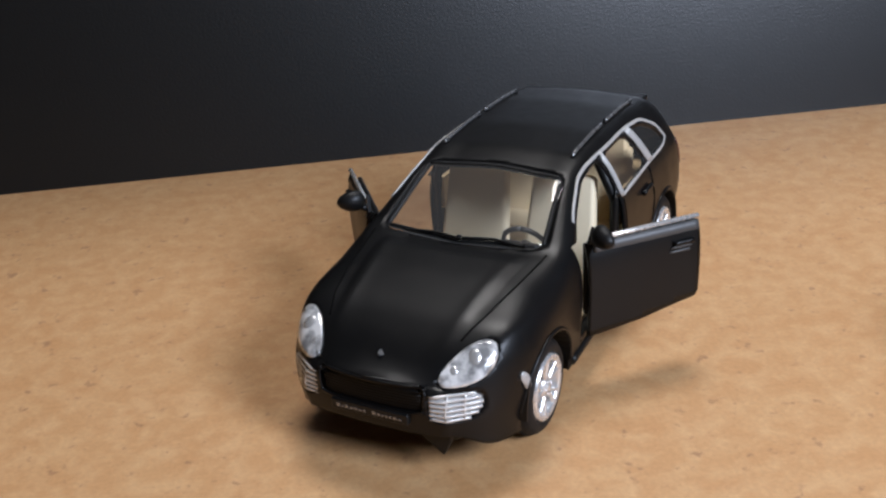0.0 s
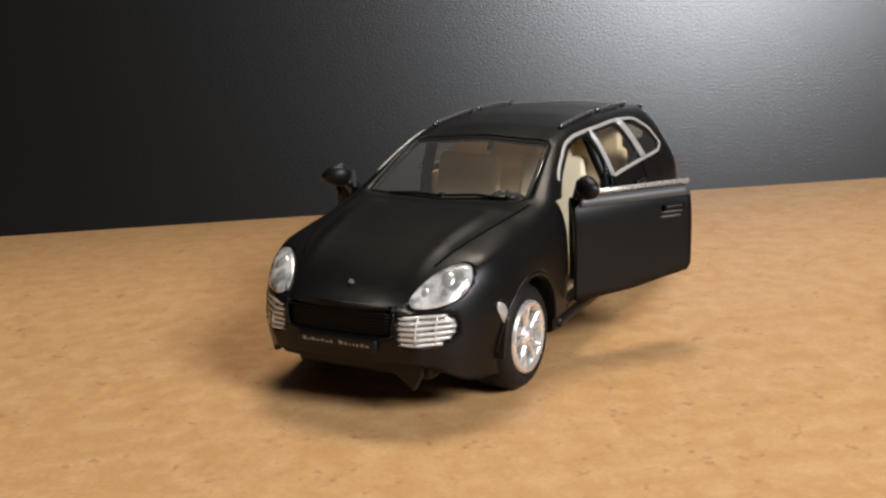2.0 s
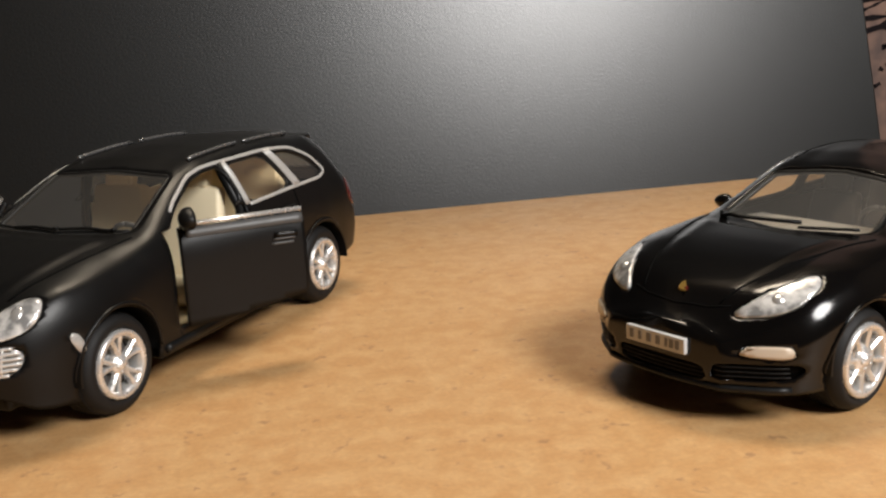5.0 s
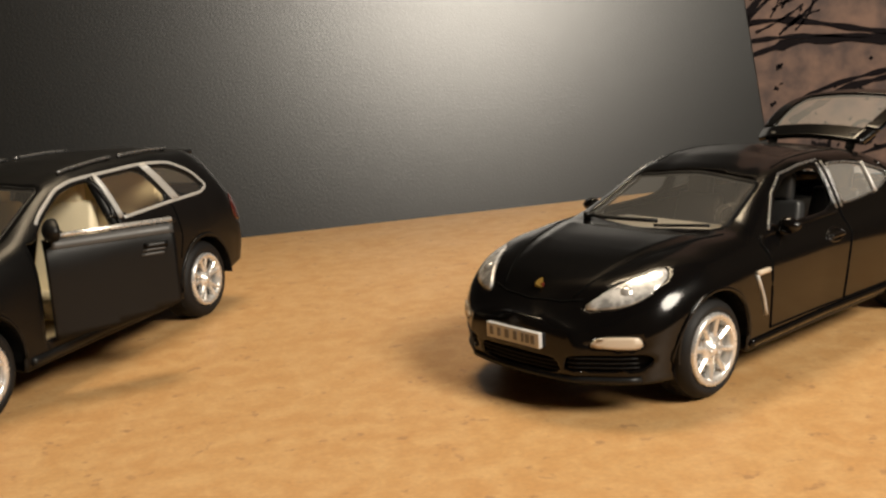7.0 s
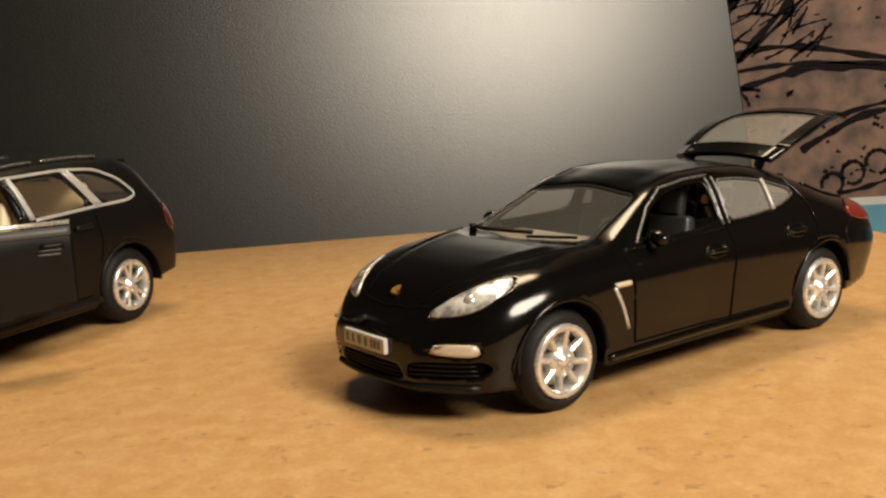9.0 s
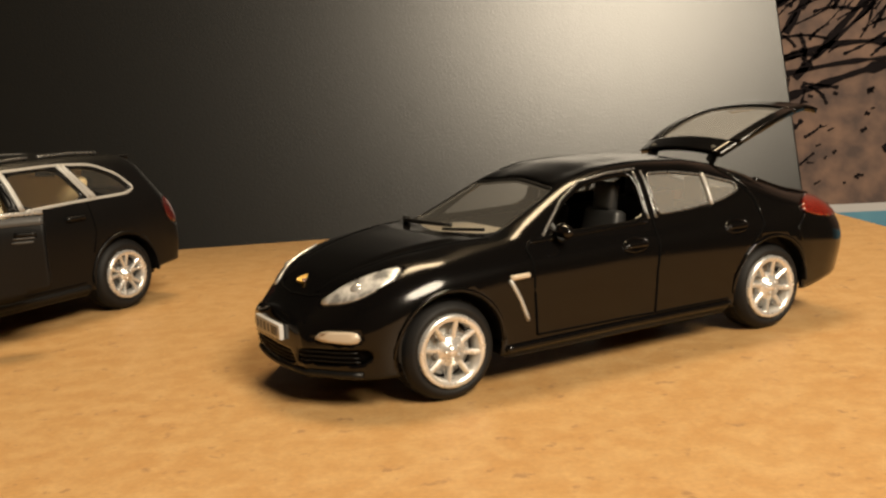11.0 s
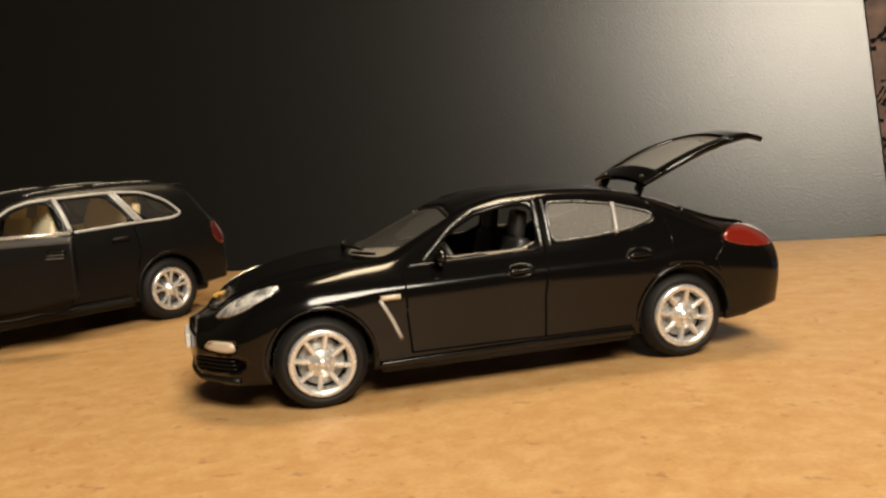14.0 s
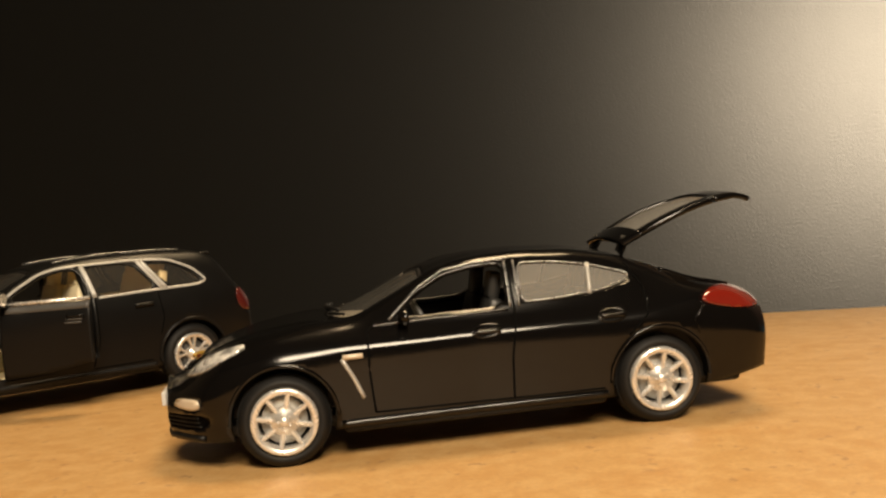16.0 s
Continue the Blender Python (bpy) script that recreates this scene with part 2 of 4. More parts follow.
# ---- the car skin: a fine sheet, from which panes, lamps and doors are parted ----
def inside(p, poly):
    x, y = p[:, 0], p[:, 1]
    odd = np.zeros(len(p), bool)
    for (ax, ay), (bx, by) in zip(poly, np.roll(poly, -1, axis=0)):
        c = (ay > y) != (by > y)
        odd ^= c & (x < (bx - ax) * (y - ay) / (by - ay + 1e-15) + ax)
    return odd


def nearest(p, poly):
    best, far = p.copy(), np.full(len(p), 1e9)
    for a, b in zip(poly, np.roll(poly, -1, axis=0)):
        d = b - a
        k = np.clip(((p - a) @ d) / (d @ d + 1e-18), 0, 1)
        q = a + k[:, None] * d
        r = np.linalg.norm(p - q, axis=1)
        m = r < far
        best[m], far[m] = q[m], r[m]
    return best, far


class Skin:
    def __init__(self, verts, quads):
        self.v, self.q = np.array(verts, float), np.array(quads, int)
        self.tree = BVHTree.FromPolygons([tuple(v) for v in self.v], [tuple(int(i) for i in q) for q in self.q])

    def settle(self, i, third):
        """Puts a shifted border point back onto the smooth sheet, along the third axis."""
        p = Vector(self.v[i])
        side = 1.0 if (third == 2 or p[third] > 0) else -1.0
        o, d = p.copy(), Vector((0, 0, 0))
        o[third], d[third] = side * 0.15, -side
        hit = self.tree.ray_cast(o, d)
        if hit[0] and abs(hit[0][third] - p[third]) < 0.004:
            self.v[i, third] = hit[0][third]

    def take(self, poly, axes, where, limit=0.0016):
        """Parts the faces inside an outline (in two of the axes) from the sheet, its border drawn onto the outline."""
        poly = np.array(poly, float)
        c = self.v[self.q].mean(axis=1)
        ok = where(c)
        inn = ok & inside(c[:, axes], poly)
        rim = np.intersect1d(np.unique(self.q[inn]), np.unique(self.q[~inn]))
        if len(rim):
            to, far = nearest(self.v[rim][:, axes], poly)
            m = far < limit
            for k, a in enumerate(axes):
                self.v[rim[m], a] = to[m, k]
            for i in rim[m]:
                self.settle(i, 3 - sum(axes))
        got = self.q[inn]
        self.q = self.q[~inn]
        return got

    def piece(self, name, quads, mat, parent, label="", thick=0.0006, lift=0.0, offset=-1.0, move=None):
        used, inv = np.unique(quads, return_inverse=True)
        verts = self.v[used]
        if move is not None:
            verts = verts - np.array(move)
        ob = mesh_object(name, verts, inv.reshape(quads.shape), mat)
        ob.parent = parent
        me = ob.data
        bm = bmesh.new()
        bm.from_mesh(me)
        bmesh.ops.remove_doubles(bm, verts=bm.verts[:], dist=2e-5)
        bm.normal_update()
        if lift:
            for v in bm.verts:
                v.co += v.normal * lift
        bm.to_mesh(me)
        bm.free()
        if thick:
            mod = ob.modifiers.new("thickness", "SOLIDIFY")
            mod.thickness, mod.offset = thick, offset
        return tagged(ob, label)


def curve(knots):
    k = np.array(knots, float)

    def value(x):
        n = 9
        return sum(np.interp(np.asarray(x) + d, k[:, 0], k[:, 1]) for d in np.linspace(-0.0022, 0.0022, n)) / n
    return value


def car_skin(rear, front, c, cap_front=0.0015, cap_rear=0.0010, step=0.0009, nose=None):
    xs = np.arange(rear, front + step / 2, step)
    seg = (12, 14, 16, 8, 10)
    halves = []
    for x in xs:
        g = float(c["narrow"](x))
        pts = np.array([(c["wb"](x) * g, c["zb"](x)), (c["wm"](x) * g, c["zm"](x)), (c["ws"](x) * g, c["zs"](x)), (c["we"](x) * g, c["ze"](x)),
                        (c["we"](x) * g * 0.55, c["ze"](x) * 0.25 + c["zt"](x) * 0.75), (0, c["zt"](x))], float)
        ext = np.vstack([2 * pts[0] - pts[1], pts, [-pts[-2][0], pts[-2][1]]])
        row = []
        for i, n in enumerate(seg):
            p0, p1, p2, p3 = ext[i:i + 4]
            l = np.linalg.norm(p2 - p1)
            m1 = (p2 - p0) / (np.linalg.norm(p2 - p1) + np.linalg.norm(p1 - p0) + 1e-9) * l
            m2 = (p3 - p1) / (np.linalg.norm(p3 - p2) + np.linalg.norm(p2 - p1) + 1e-9) * l
            for u in np.arange(n) / n:
                row.append((2 * u**3 - 3 * u**2 + 1) * p1 + (u**3 - 2 * u**2 + u) * m1 + (-2 * u**3 + 3 * u**2) * p2 + (u**3 - u**2) * m2)
        row.append(pts[-1])
        row = np.array(row)
        full = np.vstack([row, row[-2::-1] * (-1, 1)])
        halves.append(np.column_stack([np.full(len(full), x), full]))
    rear_caps = [np.column_stack([np.full(len(halves[0]), rear - cap_rear * (1 - (1 - k)**2)), halves[0][:, 1] * (1 - k), halves[0][:, 2]]) for k in np.linspace(0, 1, 22)[1:]][::-1]
    front_caps = [np.column_stack([np.full(len(halves[-1]), front + cap_front * (1 - (1 - k)**2)), halves[-1][:, 1] * (1 - k), halves[-1][:, 2]]) for k in np.linspace(0, 1, 22)[1:]]
    grid = np.array(rear_caps + halves + front_caps)
    n, m = grid.shape[:2]
    v = grid.reshape(-1, 3)
    if nose:
        v = nose(v)
    q = [(i * m + j, i * m + j + 1, (i + 1) * m + j + 1, (i + 1) * m + j) for i in range(n - 1) for j in range(m - 1)]
    return Skin(v, np.array(q))


def tree_of(skin):

    return BVHTree.FromPolygons([tuple(v) for v in skin.v], [tuple(int(i) for i in q) for q in skin.q])


def on_side(tree, x, z, side, lift=0.0):
    hit = tree.ray_cast(Vector((x, side * 0.1, z)), Vector((0, -side, 0)))
    return Vector((x, (hit[0].y if hit[0] else side * 0.02) + side * lift, z))


def on_front(tree, y, z, lift=0.0):
    hit = tree.ray_cast(Vector((0.15, y, z)), Vector((-1, 0, 0)))
    return Vector(((hit[0].x if hit[0] else 0.06) + lift, y, z))


def on_top(tree, x, y, lift=0.0):
    hit = tree.ray_cast(Vector((x, y, 0.1)), Vector((0, 0, -1)))
    return Vector((x, y, (hit[0].z if hit[0] else 0.04) + lift))


def dense(points, step=0.0012, closed=False):
    p = [np.array(q, float) for q in points] + ([np.array(points[0], float)] if closed else [])
    out = []
    for a, b in zip(p, p[1:]):
        n = max(1, int(np.linalg.norm(b - a) / step))
        out += [a + (b - a) * i / n for i in range(n)]
    return out + [p[-1]]


# ---- the setting ----
S, LEAN_BACK = 0.195, 12.2
AX = Vector((1, S, 0)).normalized()
AY = Vector((-S, 1, 0)).normalized()
CORNER = Vector((0.3170, 0.3815 + S * 0.3170, 0))


def desk(u, v, z=0.0):
    """A point by its distance along the board (u, from the right corner) and behind it (v)."""
    return CORNER + AX * u + AY * v + Vector((0, 0, z))


def desk_matrix():
    m = Matrix.Identity(4)
    for i, a in enumerate((AX, AY, Vector((0, 0, 1)))):
        for k in range(3):
            m[k][i] = a[k]
    m.translation = CORNER
    return m


DESK = desk_matrix()


def setting(name, bm, mat, label, category, m=None, kind="structure"):
    me = bpy.data.meshes.new(name)
    bm.to_mesh(me)
    bm.free()
    me.materials.append(mat)
    ob = new(name, me)
    if m:
        ob.matrix_world = m
    return tagged(ob, label, category, kind=kind)


table = tagged(new("table"), "tan mottled laminate table top with dark flecks", "table")
table.matrix_world = DESK
part("tabletop", box(-1.1, 0.0015, -0.75, 0.02, -0.028, 0.0, 0.0012), TABLE, table)
for u, v in ((-1.05, -0.70), (-0.05, -0.70), (-1.05, -0.03), (-0.05, -0.03)):
    part("leg", box(u - 0.022, u + 0.022, v - 0.022, v + 0.022, -0.745, -0.028, 0.002), PLASTIC, table)

# black board that leans back from the rear edge of the table
board = tagged(setting("backboard", box(-1.02, 0.0, 0.0, 0.012, 0.0, 0.42, 0.0008), BOARD, "black satin lacquered board leaning behind the toy cars", "board",
                       DESK @ Matrix.Rotation(math.radians(-LEAN_BACK), 4, "X") @ Matrix.Rotation(math.radians(-2.5), 4, "Y"), kind=""))

# made-up room out of view: gives bounce light, dark so reflections stay dark
for name, b in (("wall_north", (-1.6, 1.9, 1.15, 1.25, -0.745, 1.95)), ("wall_south", (-1.6, 1.9, -1.55, -1.45, -0.745, 1.95)),
                ("wall_west", (-1.7, -1.6, -1.55, 1.25, -0.745, 1.95)), ("wall_east", (1.9, 2.0, -1.55, 1.25, -0.745, 1.95))):
    setting(name, box(*b), WALL, "plain dark brown wall added out of view", "wall")
setting("floor", box(-1.7, 2.0, -1.55, 1.25, -0.80, -0.745), FLOOR, "brown floor added out of view", "floor")
setting("ceiling", box(-1.7, 2.0, -1.55, 1.25, 1.95, 2.0), WALL, "plain dark brown ceiling added out of view", "ceiling")

# printed picture panel behind the table: sand with black branches, blue water below
PX, PY = 0.33, 0.60
poster = tagged(new("picture_panel"), "printed picture of brown sand with black branches and blue water", "picture")
poster.location = (PX, PY, 0)
part("sand", box(-0.12, 0.75, 0.0, 0.012, -0.0215, 0.42), SAND, poster)
part("white_line", box(-0.12, 0.75, 0.0, 0.012, -0.0262, -0.0215), WHITE, poster, "thin white shore line")
part("water", box(-0.12, 0.75, 0.0, 0.012, -0.40, -0.0262), BLUE, poster, "blue printed water")


def branch(points, width):
    """A flat printed stroke that tapers a little along its way."""
    p = [Vector((x - PX, -0.0006, z)) for x, z in points]
    sm = []
    for i in range(len(p) - 1):
        a, b, c, d = p[max(i - 1, 0)], p[i], p[i + 1], p[min(i + 2, len(p) - 1)]
        for k in range(8):
            u = k / 8
            sm.append(0.5 * (2 * b + (c - a) * u + (2 * a - 5 * b + 4 * c - d) * u * u + (3 * b - a - 3 * c + d) * u**3))
    sm.append(p[-1])
    bm = bmesh.new()
    rows = []
    for i, q in enumerate(sm):
        d = (sm[min(i + 1, len(sm) - 1)] - sm[max(i - 1, 0)]).normalized()
        nrm = Vector((-d.z, 0, d.x))
        w = width * (0.75 + 0.45 * noise.noise(q * 160) + 0.2 * math.sin(i * 0.9)) * 0.5
        rows.append([bm.verts.new(q + nrm * w), bm.verts.new(q - nrm * w)])
    for r, s in zip(rows, rows[1:]):
        bm.faces.new((r[0], r[1], s[1], s[0]))
    res = bmesh.ops.extrude_face_region(bm, geom=bm.faces[:])
    bmesh.ops.translate(bm, verts=[v for v in res["geom"] if isinstance(v, bmesh.types.BMVert)], vec=(0, 0.0008, 0))
    bmesh.ops.recalc_face_normals(bm, faces=bm.faces[:])
    part("branch", bm, INK, poster)


def arc(cx, cz, r, a0, a1, n=9):
    return [(cx + r * math.cos(math.radians(a0 + (a1 - a0) * i / n)), cz + r * math.sin(math.radians(a0 + (a1 - a0) * i / n))) for i in range(n + 1)]


branch([(0.335, 0.060), (0.365, 0.067), (0.395, 0.067), (0.44, 0.059), (0.50, 0.050)], 0.0042)
branch([(0.335, 0.052), (0.37, 0.057), (0.40, 0.058), (0.44, 0.056), (0.52, 0.054)], 0.0032)
branch([(0.335, 0.038), (0.36, 0.046), (0.39, 0.054), (0.42, 0.055), (0.46, 0.051)], 0.0055)
branch([(0.345, 0.050), (0.365, 0.072), (0.385, 0.094), (0.40, 0.118)], 0.0045)
branch([(0.355, 0.060), (0.38, 0.082), (0.40, 0.102), (0.43, 0.13)], 0.0032)
branch([(0.34, 0.075), (0.352, 0.095), (0.372, 0.125), (0.38, 0.16)], 0.006)
branch([(0.335, 0.09), (0.36, 0.105), (0.40, 0.110), (0.45, 0.105)], 0.005)
branch([(0.392, 0.008), (0.41, 0.018), (0.43, 0.027), (0.47, 0.033), (0.53, 0.034)], 0.0050)
branch([(0.40, 0.022), (0.42, 0.029), (0.45, 0.035), (0.50, 0.042)], 0.0034)
branch(arc(0.4105, -0.0125, 0.0062, 200, -60), 0.0028)
branch(arc(0.4225, -0.0065, 0.0066, 215, -120), 0.0028)
branch(arc(0.437, -0.001, 0.0070, 200, -80), 0.0028)
branch([(0.414, -0.0185), (0.43, -0.0155), (0.45, -0.010), (0.48, -0.006)], 0.0028)
rng = random.Random(4)
for _ in range(150):
    x, z = rng.uniform(0.27, 0.350), rng.uniform(-0.02, 0.17)
    a, l, bend = rng.uniform(-0.3, 1.3), rng.uniform(0.008, 0.024), rng.uniform(-0.9, 0.9)
    way = [(x, z)]
    for k in range(4):
        a += bend * 0.4
        way.append((way[-1][0] + l * 0.25 * math.cos(a), way[-1][1] + l * 0.25 * math.sin(a)))
    branch(way, rng.uniform(0.0012, 0.0034))
for _ in range(110):
    x, z = rng.uniform(0.325, 0.395), rng.uniform(0.055, 0.17)
    a, l = rng.uniform(0.3, 1.2), rng.uniform(0.010, 0.032)
    bend = rng.uniform(-0.5, 0.5)
    way = [(x, z)]
    for k in range(4):
        a += bend * 0.4
        way.append((way[-1][0] + l * 0.25 * math.cos(a), way[-1][1] + l * 0.25 * math.sin(a)))
    branch(way, rng.uniform(0.0008, 0.0022))
for _ in range(90):
    x, z = rng.uniform(0.335, 0.47), rng.choice((rng.uniform(0.018, 0.045), rng.uniform(0.07, 0.14), rng.uniform(-0.01, 0.02)))
    branch([(x, z), (x + rng.uniform(0.001, 0.004), z + rng.uniform(-0.002, 0.002))], rng.uniform(0.0008, 0.0026))


def hood_ridge(v, x0, x1, y0, y1, height, soft):
    """Raises the middle of a bonnet between two creases that draw together towards the nose."""
    k = np.clip((v[:, 0] - x0) / (x1 - x0), 0, 1)
    edge = y0 + (y1 - y0) * k
    a = np.clip((edge - np.abs(v[:, 1])) / soft + 0.5, 0, 1)
    fade = np.clip((v[:, 0] - x0) / 0.004, 0, 1) * np.clip((x1 - v[:, 0]) / 0.016, 0, 1)
    out = v.copy()
    out[:, 2] += np.where(v[:, 2] > 0.018, height * a * a * (3 - 2 * a) * fade, 0)
    return out


# ---- wheels ----
def wheel(parent, x, y, z, radius, rim_r, width, spokes, side, double=False):
    hub = new("wheel")
    hub.parent = parent
    hub.location = (x, y, z)
    if side < 0:
        hub.rotation_euler = (0, 0, math.pi)
    # outer face towards +y of the hub's own axes
    w = width
    HC = 0.36 if double else 0.46
    part("tyre", lathe([(rim_r + 0.0001, -0.0014), (rim_r + 0.0006, 0.0), (rim_r + 0.0014, 0.0003), (radius - 0.0011, 0.0), (radius - 0.0004, -0.0007), (radius, -0.0018),
                        (radius, -w + 0.0015), (radius - 0.0006, -w + 0.0004), (radius - 0.002, -w), (rim_r * 0.6, -w), (rim_r * 0.6, -0.004), (rim_r + 0.0001, -0.0014)], 56), RUBBER, hub)
    # tread blocks round the running face
    bm = bmesh.new()
    n = 64
    for k in range(n):
        for row in (0, 1):
            a = 2 * math.pi * (k + 0.5 * row) / n
            y0, y1 = ((-0.0020, -w * 0.5 + 0.0002), (-w * 0.5 - 0.0002, -w + 0.0014))[row]
            vs = []
            for r in (radius - 0.0002, radius + 0.00022):
                for yy in (y0, y1):
                    for da in (-0.031, 0.031):
                        vs.append(bm.verts.new((r * math.cos(a + da), yy, r * math.sin(a + da))))
            for f in ((0, 1, 3, 2), (4, 6, 7, 5), (0, 4, 5, 1), (2, 3, 7, 6), (0, 2, 6, 4), (1, 5, 7, 3)):
                bm.faces.new([vs[i] for i in f])
    bmesh.ops.recalc_face_normals(bm, faces=bm.faces[:])
    part("tread", bm, RUBBER, hub)
    rim = part("rim", lathe([(rim_r + 0.0004, -0.0012), (rim_r + 0.0003, 0.0004), (rim_r - 0.0002, 0.0006), (rim_r - 0.0008, 0.0004), (rim_r - 0.0011, 0.0001), (rim_r - 0.0012, -0.0016), (rim_r - 0.0013, -0.0030)], 56), CHROME, hub)
    part("wheel_dish", lathe([(rim_r * 0.99, -0.0031), (rim_r * 0.60, -0.0030), (0, -0.0030)], 40), PLASTIC, hub)
    part("brake_disc", lathe([(rim_r * 0.72, -0.0030), (rim_r * 0.72, -0.0024), (rim_r * 0.45, -0.0023), (0, -0.0023)], 40), GREY if double else DARKCHROME, hub)
    part("hub_cap", lathe([(rim_r * HC, -0.0024), (rim_r * HC, -0.0005), (rim_r * (HC - 0.05), 0.0), (rim_r * 0.17, 0.0002), (rim_r * 0.16, 0.0005), (0, 0.0006)], 32), CHROME, hub)
    for k in range(spokes):
        a = 2 * math.pi * k / spokes + 0.2
        pair = (-0.20, 0.20) if double else (0.0,)
        bm = bmesh.new()
        for off in pair:
            half0, half1 = (0.00048, 0.00060) if double else (0.00062, 0.00050)
            rows = []
            for r, y, h, ao in ((rim_r * 0.24, -0.0001, half0, off * 0.4), (rim_r * 0.6, 0.00005, half0 * 0.9, off * 0.9), (rim_r - 0.0006, 0.0003, half1, off * 1.15)):
                t = Vector((-math.sin(a + ao), 0, math.cos(a + ao)))
                c0 = Vector((math.cos(a + ao) * r, 0, math.sin(a + ao) * r))
                rows.append([bm.verts.new(c0 + t * (-h) + Vector((0, y - 0.0012, 0))), bm.verts.new(c0 + t * (-h) + Vector((0, y - 0.0002, 0))), bm.verts.new(c0 + t * (-h * 0.4) + Vector((0, y + 0.0001, 0))),
                             bm.verts.new(c0 + t * (h * 0.4) + Vector((0, y + 0.0001, 0))), bm.verts.new(c0 + t * h + Vector((0, y - 0.0002, 0))), bm.verts.new(c0 + t * h + Vector((0, y - 0.0012, 0)))])
            for r0, r1 in zip(rows, rows[1:]):
                for i in range(5):
                    bm.faces.new((r0[i], r0[i + 1], r1[i + 1], r1[i]))
            bm.faces.new(rows[0])
            bm.faces.new(rows[-1][::-1])
        bmesh.ops.recalc_face_normals(bm, faces=bm.faces[:])
        part("spoke", bm, CHROME, rim)
    for k in range(5):
        a = 2 * math.pi * k / 5
        bm = bmesh.new()
        bmesh.ops.create_icosphere(bm, subdivisions=1, radius=0.00038)
        bmesh.ops.translate(bm, verts=bm.verts[:], vec=(math.cos(a) * rim_r * 0.21, 0.00025, math.sin(a) * rim_r * 0.21))
        part("wheel_nut", smooth_all(bm), CHROME, rim)
    return hub


def seat(parent, x, y, z, mat, width=0.0125, tall=0.017):
    bm = bmesh.new()
    for b in (box(x - 0.004, x + 0.0095, y - width / 2, y + width / 2, z, z + 0.0042, 0.0014, 3),
              box(x + 0.001, x + 0.0090, y - width / 2 + 0.0022, y + width / 2 - 0.0022, z + 0.0036, z + 0.0048, 0.0005, 2)):
        me = bpy.data.meshes.new("tmp")
        b.to_mesh(me)
        b.free()
        bm.from_mesh(me)
        bpy.data.meshes.remove(me)
    ob = part("seat_cushion", bm, mat, parent)
    bm = box(-0.0018, 0.0018, -width / 2, width / 2, 0, tall * 0.78, 0.0012, 3)
    for v in bm.verts:
        k = v.co.z / tall
        v.co.y *= 1 - 0.28 * k * k
    bmesh.ops.rotate(bm, verts=bm.verts[:], matrix=Matrix.Rotation(math.radians(-14), 3, "Y"))
    bmesh.ops.translate(bm, verts=bm.verts[:], vec=(x - 0.0035, y, z + 0.002))
    part("seat_back", bm, mat, parent)
    bm = box(-0.0014, 0.0014, -width * 0.24, width * 0.24, 0, tall * 0.27, 0.0010, 3)
    bmesh.ops.rotate(bm, verts=bm.verts[:], matrix=Matrix.Rotation(math.radians(-10), 3, "Y"))
    bmesh.ops.translate(bm, verts=bm.verts[:], vec=(x - 0.0035 - tall * 0.17, y, z + 0.002 + tall * 0.74))
    part("headrest", bm, mat, parent)


def steering_wheel(parent, x, y, z, mat):
    bm = bmesh.new()
    ring = [(0.0052 * math.cos(u), 0.0052 * math.sin(u)) for u in [2 * math.pi * k / 28 for k in range(28)]]
    m = pose(x, y, z, 0, -65, 0)
    t = tube([m @ Vector((a, b, 0)) for a, b in ring + ring[:1]], 0.0006, 6)
    wheel_ob = part("steering_wheel", t, mat, parent)
    part("steering_hub", tube([m @ Vector((0, 0, 0.0004)), m @ Vector((0, 0, -0.004))], 0.0013, 12), mat, wheel_ob)
    part("steering_spoke", tube([m @ Vector((0, -0.005, 0)), m @ Vector((0, 0.005, 0))], 0.0006, 6), mat, wheel_ob)


def side_bead(name, tree, outline, side, radius, mat, parent, closed=True, lift=0.0, label="", flat=1.0):
    pts = [on_side(tree, x, z, side, lift) for x, z in dense(outline, closed=closed)]
    return part(name, tube(pts, radius, 6, flat), mat, parent, label)


def front_bead(name, tree, outline, radius, mat, parent, closed=True, lift=0.0, label=""):
    return part(name, tube([on_front(tree, y, z, lift) for y, z in dense(outline, closed=closed)], radius, 6), mat, parent, label)


def top_bead(name, tree, outline, radius, mat, parent, closed=False, lift=0.0, label=""):
    return part(name, tube([on_top(tree, x, y, lift) for x, y in dense(outline, closed=closed)], radius, 6), mat, parent, label)


def mirror_y(poly):
    return [(-a, b) for a, b in poly][::-1]


def circle(cx, cz, r, n=48):
    return [(cx + r * math.cos(2 * math.pi * k / n), cz + r * math.sin(2 * math.pi * k / n)) for k in range(n)]


